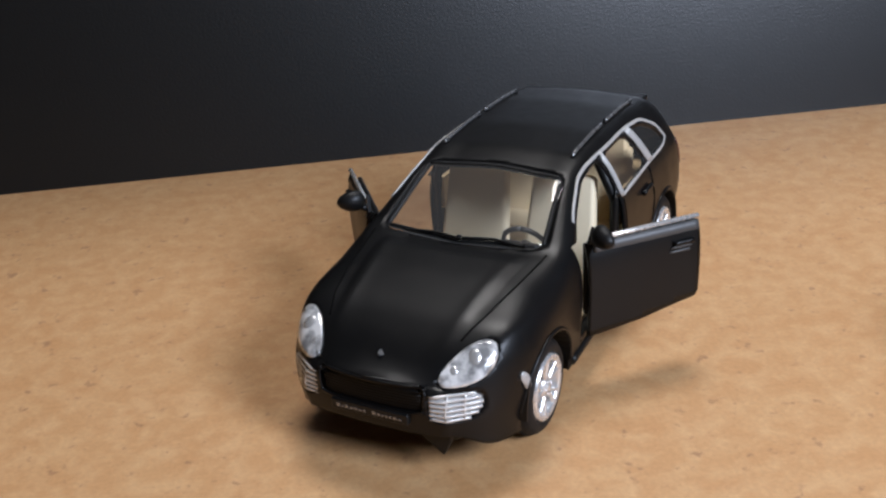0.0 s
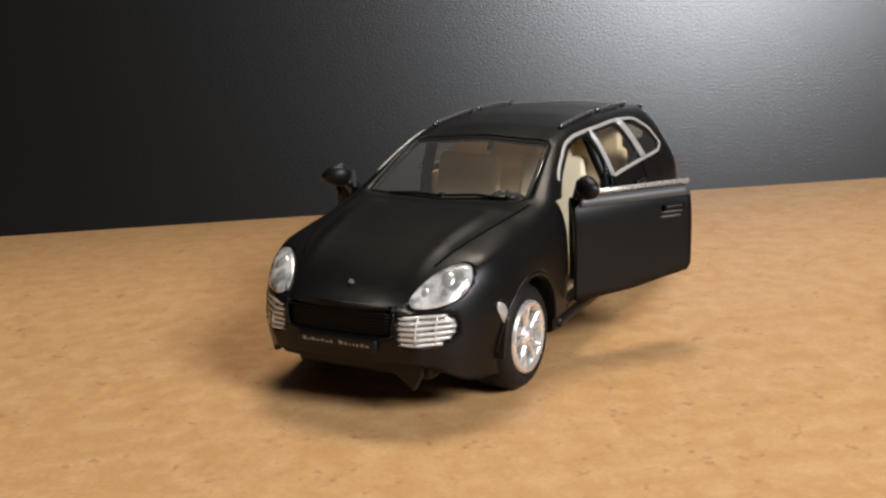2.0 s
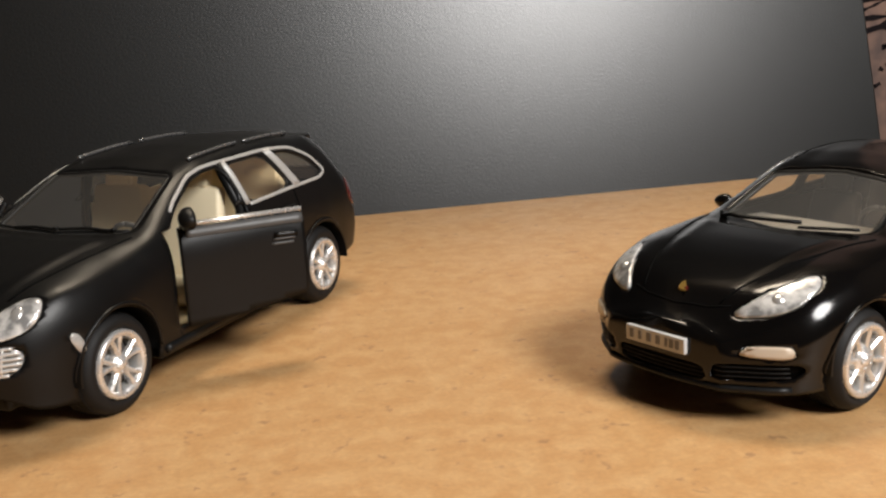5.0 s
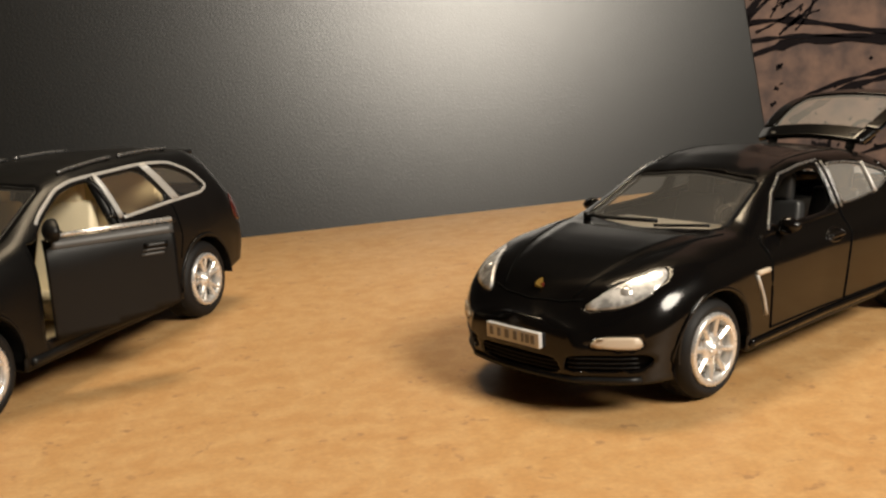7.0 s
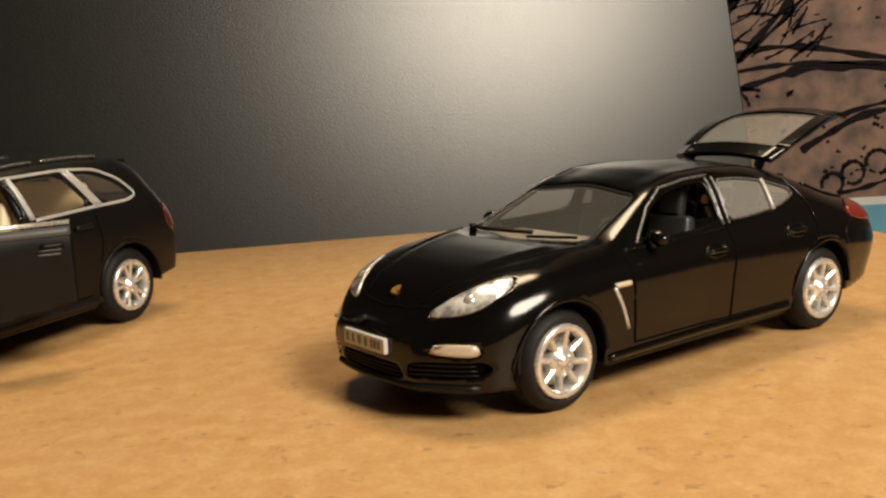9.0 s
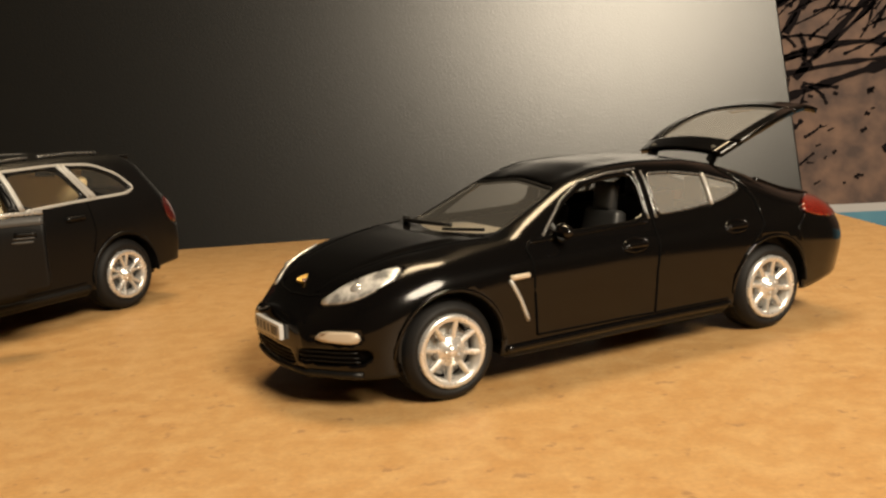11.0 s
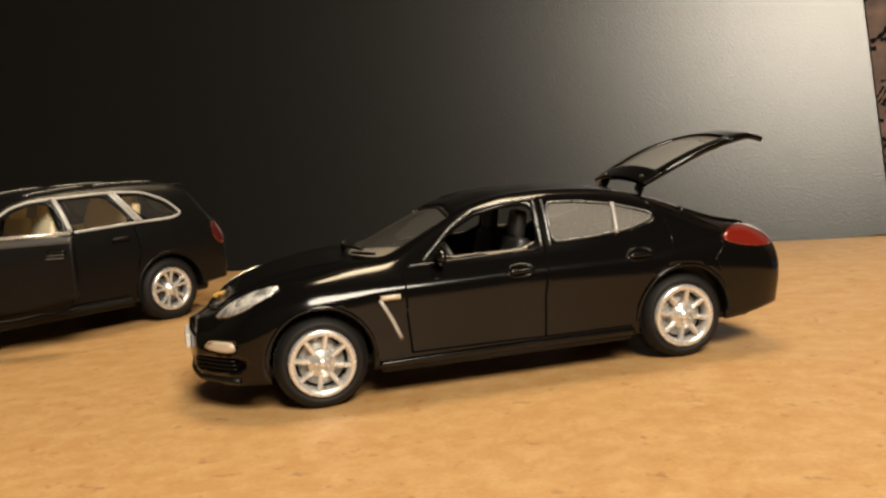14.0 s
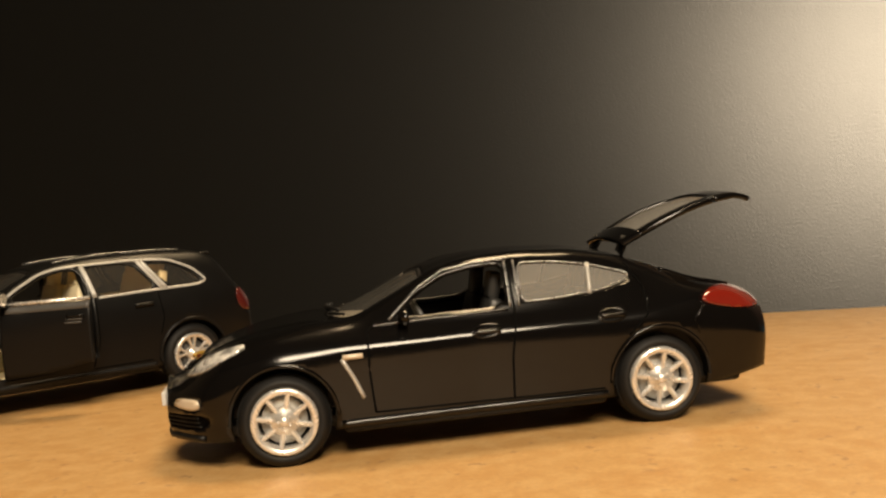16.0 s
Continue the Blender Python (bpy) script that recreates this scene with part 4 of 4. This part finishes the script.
# ---- the glossy saloon ----
saloon = tagged(new("toy_car"), "glossy black toy saloon car with its rear hatch raised", "toy car", group="toy cars on the table")
saloon.matrix_world = pose(0.21752, 0.23518, 0, 0, 0, -143.93)
HX, HZ = 0.0408, 0.0096
C2 = dict(
    zt=curve([(-0.068, 0.0240), (-0.066, 0.0272), (-0.060, 0.0292), (-0.052, 0.0310), (-0.043, 0.0352), (-0.035, 0.0382), (-0.026, 0.0399), (-0.014, 0.0406), (-0.003, 0.0402), (0.0055, 0.0383), (0.0285, 0.0285), (0.040, 0.0277), (0.050, 0.0260), (0.0565, 0.0238), (0.0605, 0.0218), (0.0635, 0.0197), (0.0655, 0.0176)]),
    ze=curve([(-0.068, 0.0230), (-0.066, 0.0262), (-0.060, 0.0283), (-0.052, 0.0302), (-0.043, 0.0340), (-0.035, 0.0364), (-0.026, 0.0380), (-0.014, 0.0388), (-0.003, 0.0385), (0.0055, 0.0368), (0.0235, 0.0285), (0.034, 0.0284), (0.046, 0.0268), (0.054, 0.0244), (0.059, 0.0216), (0.0630, 0.0186), (0.0655, 0.0166)]),
    we=curve([(-0.068, 0.0185), (-0.052, 0.0180), (-0.040, 0.0165), (-0.020, 0.0170), (0.000, 0.0175), (0.0055, 0.0175), (0.0235, 0.0208), (0.034, 0.0190), (0.050, 0.0180), (0.0655, 0.0160)]),
    zs=curve([(-0.068, 0.0220), (-0.060, 0.0262), (-0.045, 0.0272), (-0.020, 0.0272), (0.015, 0.0266), (0.028, 0.0262), (0.042, 0.0255), (0.052, 0.0225), (0.060, 0.0180), (0.0655, 0.0155)]),
    ws=curve([(-0.068, 0.0240), (-0.050, 0.0252), (-0.030, 0.0243), (0.010, 0.0240), (0.028, 0.0244), (0.045, 0.0246), (0.0655, 0.0236)]),
    zm=curve([(-0.068, 0.0175), (-0.055, 0.0205), (-0.040, 0.0225), (0.000, 0.0228), (0.028, 0.0225), (0.044, 0.0205), (0.060, 0.0135), (0.0655, 0.0120)]),
    wm=curve([(-0.068, 0.0262), (-0.042, 0.0276), (0.0, 0.0268), (0.041, 0.0274), (0.0655, 0.0264)]),
    zb=curve([(-0.068, 0.0095), (-0.055, 0.0075), (-0.030, 0.0068), (0.030, 0.0068), (0.0655, 0.0062)]),
    wb=curve([(-0.068, 0.0240), (-0.040, 0.0264), (0.0, 0.0255), (0.040, 0.0266), (0.0655, 0.0245)]),
    narrow=curve([(-0.068, 0.86), (-0.066, 0.92), (-0.062, 0.965), (-0.052, 1.0), (0.043, 1.0), (0.050, 0.985), (0.055, 0.945), (0.058, 0.875), (0.060, 0.80), (0.0625, 0.69), (0.0645, 0.55), (0.066, 0.47)]),
)


def saloon_nose(v):
    """Rounds the nose back above and below the bumper line."""
    w = np.clip((v[:, 0] - 0.056) / 0.009, 0, 1)
    w = w * w * (3 - 2 * w)
    out = hood_ridge(v, 0.030, 0.0610, 0.0165, 0.0095, 0.0006, 0.0024)
    out[:, 0] -= w * (22 * np.maximum(0, v[:, 2] - 0.0135)**2 + 55 * np.maximum(0, 0.0110 - v[:, 2])**2)
    return out


sk = car_skin(-0.0668, 0.0654, C2, cap_front=0.0014, cap_rear=0.0012, nose=saloon_nose)
whole = tree_of(sk)
for wx in (HX, -HX):
    for where in (left, right):
        sk.take(circle(wx, HZ + 0.0004, 0.0109), XZ, where)
FW = rounded([(0.0165, 0.0284), (0.0095, 0.0336), (0.0040, 0.0364), (-0.002, 0.0374), (-0.0088, 0.0376), (-0.0086, 0.0286)], 2, 0.14)
RW = rounded([(-0.0118, 0.0290), (-0.0122, 0.0374), (-0.0200, 0.0370), (-0.0285, 0.0356), (-0.0370, 0.0330), (-0.0365, 0.0316), (-0.0300, 0.0300), (-0.0200, 0.0292)], 2, 0.14)
for s, where in ((1, left), (-1, right)):
    sk.take(FW, XZ, where)
    sk.piece("side_window", sk.take(RW, XZ, where), PANE, saloon, "clear rear side window", 0, lift=-0.0004)
    HL = [(a, s * b) for a, b in rounded([(0.0612, 0.0116), (0.0575, 0.0148), (0.0532, 0.0174), (0.0492, 0.0192), (0.0474, 0.0207), (0.0492, 0.0225), (0.0540, 0.0221), (0.0574, 0.0199), (0.0600, 0.0156)], 2)]
    hq = sk.take(HL, XY, lambda c: c[:, 2] > 0.0172)
    hl = sk.piece("headlight", hq, LAMPGLASS, saloon, "clear swept headlight with a bright bulb", 0.0007, lift=0.0002)
    for xx, yy, rr in ((0.0555, 0.0182, 0.0018), (0.0505, 0.0200, 0.0014)):
        p = on_top(whole, xx, s * yy, 0.0)
        bm = bmesh.new()
        bmesh.ops.create_uvsphere(bm, u_segments=16, v_segments=8, radius=rr)
        bmesh.ops.translate(bm, verts=bm.verts[:], vec=p - Vector((0.0004, s * 0.0004, 0.0011)))
        part("reflector_bulb", smooth_all(bm), CHROME, hl)
    FOG = [(s * a, b) for a, b in rounded([(0.0158, 0.0137), (0.0164, 0.0155), (0.0228, 0.0156), (0.0234, 0.0140), (0.0226, 0.0133)], 2, 0.15)]
    sk.piece("fog_lamp", sk.take(FOG, YZ, lambda c: c[:, 0] > 0.050), PEACH, saloon, "peach-lit clear fog lamp bar", 0.0006, lift=0.0003)
    DUCT = [(s * a, b) for a, b in rounded([(0.0110, 0.0090), (0.0120, 0.0122), (0.0235, 0.0124), (0.0245, 0.0110), (0.0225, 0.0090)], 2, 0.15)]
    duct = sk.piece("air_duct", sk.take(DUCT, YZ, lambda c: c[:, 0] > 0.050), GROOVE, saloon, "dark lower air duct", 0.0005, lift=-0.0008)
    for z in (0.0098, 0.0107, 0.0116):
        part("duct_slat", tube([on_front(whole, s * y, z, -0.0002) for y in np.linspace(0.0120, 0.0225, 14)], 0.00013, 6), PLASTIC, duct)
    TL = rounded([(-0.0508, 0.0256), (-0.0535, 0.0276), (-0.0580, 0.0283), (-0.0630, 0.0272), (-0.0665, 0.0240), (-0.0650, 0.0228), (-0.0570, 0.0236)], 2)
    sk.piece("tail_light", sk.take(TL, XZ, where), RED, saloon, "glossy red tail light", 0.0006, lift=0.0004)
    side_bead("fender_vent", whole, [(0.0236, 0.0217), (0.0278, 0.0217)], s, 0.00062, PEACH, saloon, closed=False, label="pale metal bar of the fender vent")
    side_bead("fender_vent", whole, [(0.0280, 0.0214), (0.0258, 0.0172), (0.0240, 0.0128)], s, 0.00048, DARKCHROME, saloon, closed=False, label="silver strip of the fender vent")
    # seams of the two doors and the fuel flap side
    side_bead("door_seam", whole, [(0.0205, 0.0275), (0.0222, 0.0262), (0.0224, 0.0180), (0.0218, 0.0095)], s, 0.00026, GROOVE, saloon, closed=False)
    side_bead("door_seam", whole, [(-0.0100, 0.0375), (-0.0100, 0.0280), (-0.0082, 0.0180), (-0.0080, 0.0090)], s, 0.00026, GROOVE, saloon, closed=False)
    side_bead("door_seam", whole, [(0.0218, 0.0095), (-0.0080, 0.0090), (-0.0280, 0.0090)], s, 0.00022, GROOVE, saloon, closed=False)
    side_bead("door_seam", whole, [(-0.0375, 0.0335), (-0.0395, 0.0300), (-0.0385, 0.0240), (-0.0340, 0.0200)], s, 0.00024, GROOVE, saloon, closed=False)
    side_bead("panel_edge", whole, [(-0.0368, 0.0352), (-0.0392, 0.0322), (-0.0398, 0.0290), (-0.0392, 0.0262)], s, 0.00028, GLOSS, saloon, closed=False, lift=0.0001)
    side_bead("bumper_seam", whole, [(-0.0520, 0.0250), (-0.0490, 0.0220), (-0.0500, 0.0190)], s, 0.00022, GLOSS, saloon, closed=False, lift=0.0001)
    for xx in (-0.0031, -0.0307):
        z0 = 0.0240 if xx > -0.02 else 0.0246
        oval = [(xx + 0.0030 * math.cos(a), z0 + 0.00125 * math.sin(a) - 0.05 * 0.003 * math.cos(a)) for a in np.linspace(0, 2 * math.pi, 26)]
        hd = side_bead("door_handle", whole, oval, s, 0.00030, GLOSS, saloon, closed=False, lift=0.0001)
        part("handle_grip", tube([on_side(whole, x, z0 - 0.0001, s, 0.0004) for x in np.linspace(xx - 0.0026, xx + 0.0026, 8)], 0.00055, 8), GLOSS, hd)
    side_bead("window_trim", whole, [(0.0172, 0.0281), (0.0100, 0.0341), (0.0042, 0.0372), (-0.003, 0.0383), (-0.0105, 0.0385)], s, 0.00032, RAIL, saloon, closed=False)
    side_bead("window_trim", whole, RW, s, 0.00026, RAIL, saloon, closed=True)
    side_bead("window_trim", whole, [(-0.0272, 0.0294), (-0.0282, 0.0358)], s, 0.00055, DARKCHROME, saloon, closed=False, label="pale upright window bar")
    for d in (-0.0004, 0.0016):
        side_bead("pillar_trim", whole, [(-0.0108 + d, 0.0284), (-0.0112 + d, 0.0380)], s, 0.00030, RAIL, saloon, closed=False)
    side_bead("belt_crease", whole, [(0.0215, 0.0272), (-0.0085, 0.0278)], s, 0.00030, GLOSS, saloon, closed=False)
    for wx in (HX, -HX):
        side_bead("wheel_arch_lip", whole, [(wx + 0.0113 * math.cos(a), HZ + 0.0004 + 0.0113 * math.sin(a)) for a in np.linspace(0.0, math.pi, 40)], s, 0.00042, GLOSS, saloon, closed=False)
    side_bead("sill", whole, [(0.0290, 0.0078), (0.0, 0.0078), (-0.0285, 0.0078)], s, 0.0008, GLOSS, saloon, closed=False)
    top_bead("hood_seam", whole, [(0.0275, s * 0.0195), (0.040, s * 0.0165), (0.052, s * 0.0128), (0.0600, s * 0.0090)], 0.0002, GROOVE, saloon)
    part("roof_slot", tube([on_top(whole, x, s * 0.0148, 0.0) for x in np.linspace(-0.030, 0.003, 8)], 0.00020, 6), GROOVE, saloon)

WS = rounded([(0.0262, 0.0178), (0.0085, 0.0158), (0.0068, 0.0), (0.0085, -0.0158), (0.0262, -0.0178), (0.0298, 0.0)], 2, 0.12)
screen = sk.piece("windscreen", sk.take(WS, XY, lambda c: c[:, 2] > 0.0262), HAZIER, saloon, "hazy clear windscreen", 0, lift=-0.0003)
for edge in ([(0.0255, 0.0172), (0.0092, 0.0152)], [(0.0255, -0.0172), (0.0092, -0.0152)], [(0.0088, 0.0152), (0.0074, 0.0), (0.0088, -0.0152)]):
    top_bead("windscreen_border", whole, edge, 0.0006, PLASTIC, screen, lift=-0.0006)
HATCH = rounded([(-0.0400, 0.0135), (-0.0570, 0.0165), (-0.0640, 0.0150), (-0.0650, 0.0), (-0.0640, -0.0150), (-0.0570, -0.0165), (-0.0400, -0.0135), (-0.0385, 0.0)], 2, 0.14)
sk.take(HATCH, XY, lambda c: c[:, 2] > 0.026)
LOW = rounded([(0.0100, 0.0080), (0.0100, 0.0112), (0.0, 0.0115), (-0.0100, 0.0112), (-0.0100, 0.0080)], 2, 0.15)
low = sk.piece("front_grille", sk.take(LOW, YZ, lambda c: c[:, 0] > 0.058), GROOVE, saloon, "dark lower front grille", 0.0005, lift=-0.0008)
for z in (0.0088, 0.0096, 0.0104):
    part("grille_bar", tube([on_front(whole, y, z, -0.0003) for y in np.linspace(-0.0098, 0.0098, 14)], 0.00013, 6), PLASTIC, low)
sk.piece("body", sk.q, GLOSS, saloon, thick=0.0008)
top_bead("hood_seam", whole, [(0.0598, 0.0112), (0.0612, 0.0070), (0.0620, 0.0), (0.0612, -0.0070), (0.0598, -0.0112)], 0.0002, GROOVE, saloon)
for s in (1, -1):
    top_bead("deck_edge", whole, [(-0.0450, s * 0.0176), (-0.0540, s * 0.0184), (-0.0610, s * 0.0178)], 0.0006, GLOSS, saloon)
part("bumper_lip", tube([on_front(whole, y, 0.0073, 0.0002) for y in np.linspace(-0.0225, 0.0225, 30)], 0.0006, 8), PLASTIC, saloon)
px = on_front(whole, 0, 0.0142).x + 0.0007
num = part("number_plate", box(px - 0.0010, px, -0.0070, 0.0070, 0.0126, 0.0156, 0.0002), PLATE, saloon, "worn grey number plate with dark bars")
rr = random.Random(5)
y = -0.0060
while y < 0.0056:
    w = rr.uniform(0.0006, 0.0011)
    part("lettering_bar", box(px, px + 0.00012, y, y + w, 0.0133, 0.0150), BARGREY, num)
    y += w + rr.choice((0.0004, 0.0004, 0.0012))
bm = prism(rounded([(0.0013, 0.0008), (0.0011, 0.0018), (-0.0011, 0.0018), (-0.0013, 0.0008), (-0.0008, -0.0010), (0, -0.0018), (0.0008, -0.0010)], 2), 0.0004, "z")
bmesh.ops.transform(bm, matrix=Matrix.Translation(on_top(whole, 0.0590, 0, -0.0001)) @ pose(0, 0, 0, 0, 36, 90), verts=bm.verts[:])
badge = part("hood_badge", bm, GOLD, saloon, "small gold shield badge")
bm = prism([(0.0009, -0.0006), (0.0009, 0.0009), (0.0001, 0.0009), (0.0001, -0.0006)], 0.00055, "z")
bmesh.ops.transform(bm, matrix=Matrix.Translation(on_top(whole, 0.0590, 0, -0.0001)) @ pose(0, 0, 0, 0, 36, 90), verts=bm.verts[:])
part("badge_stripe", bm, DARKRED, badge)
# raised hatch: frame, pane and spoiler lip, on two arms
hatch = new("rear_hatch")
hatch.parent = saloon
tagged(hatch, "raised rear hatch with a clear pane")


def lid_point(u, w):
    """u: 0 at the front edge to 1 at the rear tip; w: across."""
    half = 0.0140 + 0.0022 * math.sin(min(1, u * 1.15) * math.pi)
    x = -0.0385 - 0.0312 * u
    z = 0.0400 + 0.0078 * u + 0.0030 * math.sin(u * math.pi * 0.85) - 0.0012 * w * w
    if u > 0.86:
        z += 0.0 - 0.06 * (u - 0.86)**2
    return Vector((x, w * half, z))


def lid_patch(u0, u1, w0, w1, nu=14, nw=10):
    bm = bmesh.new()
    g = [[bm.verts.new(lid_point(u0 + (u1 - u0) * i / nu, w0 + (w1 - w0) * j / nw)) for j in range(nw + 1)] for i in range(nu + 1)]
    for i in range(nu):
        for j in range(nw):
            bm.faces.new((g[i][j], g[i][j + 1], g[i + 1][j + 1], g[i + 1][j]))
    bmesh.ops.recalc_face_normals(bm, faces=bm.faces[:])
    return smooth_all(bm)


for name, args in (("front_rail", (0, 0.14, -1, 1)), ("rear_panel", (0.72, 1.0, -1, 1)), ("side_rail", (0.14, 0.72, -1, -0.80)), ("side_rail", (0.14, 0.72, 0.80, 1))):
    ob = part(name, lid_patch(*args), GLOSS, hatch)
    mod = ob.modifiers.new("thickness", "SOLIDIFY")
    mod.thickness, mod.offset = 0.0012, 0.0
part("hatch_pane", lid_patch(0.13, 0.73, -0.82, 0.82), PANE, hatch, "clear hatch pane")
part("spoiler_lip", tube([lid_point(1.0, w) for w in np.linspace(-0.95, 0.95, 15)], 0.0006, 8), GLOSS, hatch)
for s in (1, -1):
    arm = [Vector((-0.0395, s * 0.0105, 0.0350)), Vector((-0.0388, s * 0.0105, 0.0375)), Vector((-0.0405, s * 0.0105, 0.0405))]
    part("hinge_arm", tube(arm, 0.0012, 8), PLASTIC, hatch)
# wipers folded off the screen
for pts in ([(0.0292, 0.004), (0.0275, 0.011), (0.0262, 0.0155)],):
    top_bead("wiper", whole, pts, 0.00035, PLASTIC, saloon, lift=0.0006)
arm = [on_top(whole, x, y, h) for x, y, h in ((0.0282, -0.0150, 0.0004), (0.0290, -0.0125, 0.0012), (0.0294, -0.0100, 0.0012), (0.0283, -0.0065, 0.0008), (0.0275, -0.0030, 0.0005), (0.0268, 0.0030, 0.0004))]
wiper = part("wiper", tube(arm, 0.00045, 8), PLASTIC, saloon, "raised black wiper arm")
part("wiper_knob", tube([arm[0] + Vector((0, 0, -0.0006)), arm[0] + Vector((0, 0, 0.0010))], 0.0008, 10), PLASTIC, wiper)
# inside
BLACKIN = PLASTIC
part("cabin_floor", box(-0.060, 0.027, -0.0228, 0.0228, 0.0080, 0.0095, 0.0006), BLACKIN, saloon)
part("firewall", box(0.0268, 0.0280, -0.0215, 0.0215, 0.0085, 0.0262), BLACKIN, saloon)
bm = box(0.0100, 0.0282, -0.0190, 0.0190, 0.0190, 0.0277, 0.0022, 3)
for v in bm.verts:
    v.co.z -= max(0, 0.0225 - v.co.x) * 0.08
part("dashboard", bm, PALE, saloon, "pale grey dashboard")
part("centre_console", box(-0.030, 0.019, -0.0030, 0.0030, 0.0090, 0.0165, 0.0012), BLACKIN, saloon)
steering_wheel(saloon, 0.0085, 0.0105, 0.0262, GREY)
for y in (0.0105, -0.0105):
    seat(saloon, 0.000, y, 0.0095, DARKIN, 0.0135, 0.0240)
    seat(saloon, -0.026, y, 0.0095, DARKIN, 0.0140, 0.0225)
for s in (1, -1):
    part("inner_side_panel", box(-0.056, 0.020, s * 0.0228 - 0.0004, s * 0.0228 + 0.0004, 0.0085, 0.0268), BLACKIN, saloon)
part("luggage_floor", box(-0.0640, -0.036, -0.0200, 0.0200, 0.0190, 0.0202), BLACKIN, saloon)
chassis(saloon, -0.0640, 0.0600, 0.0155, 0.0052, 0.0090)
for s in (1, -1):
    part("chassis_side", box(-0.0285, 0.0285, s * 0.0200 - 0.0055, s * 0.0200 + 0.0055, 0.0056, 0.0088, 0.0008), PLASTIC, saloon)
    for wx in (HX, -HX):
        wheel(saloon, wx, s * 0.0263, HZ, 0.0096, 0.0067, 0.0080, 8, s)
        wheel_well(saloon, wx, s, 0.0113, 0.0266, 0.0116)
for wx in (HX, -HX):
    part("axle", tube([(wx, -0.020, HZ), (wx, 0.020, HZ)], 0.0010, 10), GREY, saloon)
for s in (1, -1):
    door_mirror(saloon, 0.0140, s * 0.0236, 0.0278, s, GLOSS, 0.75)
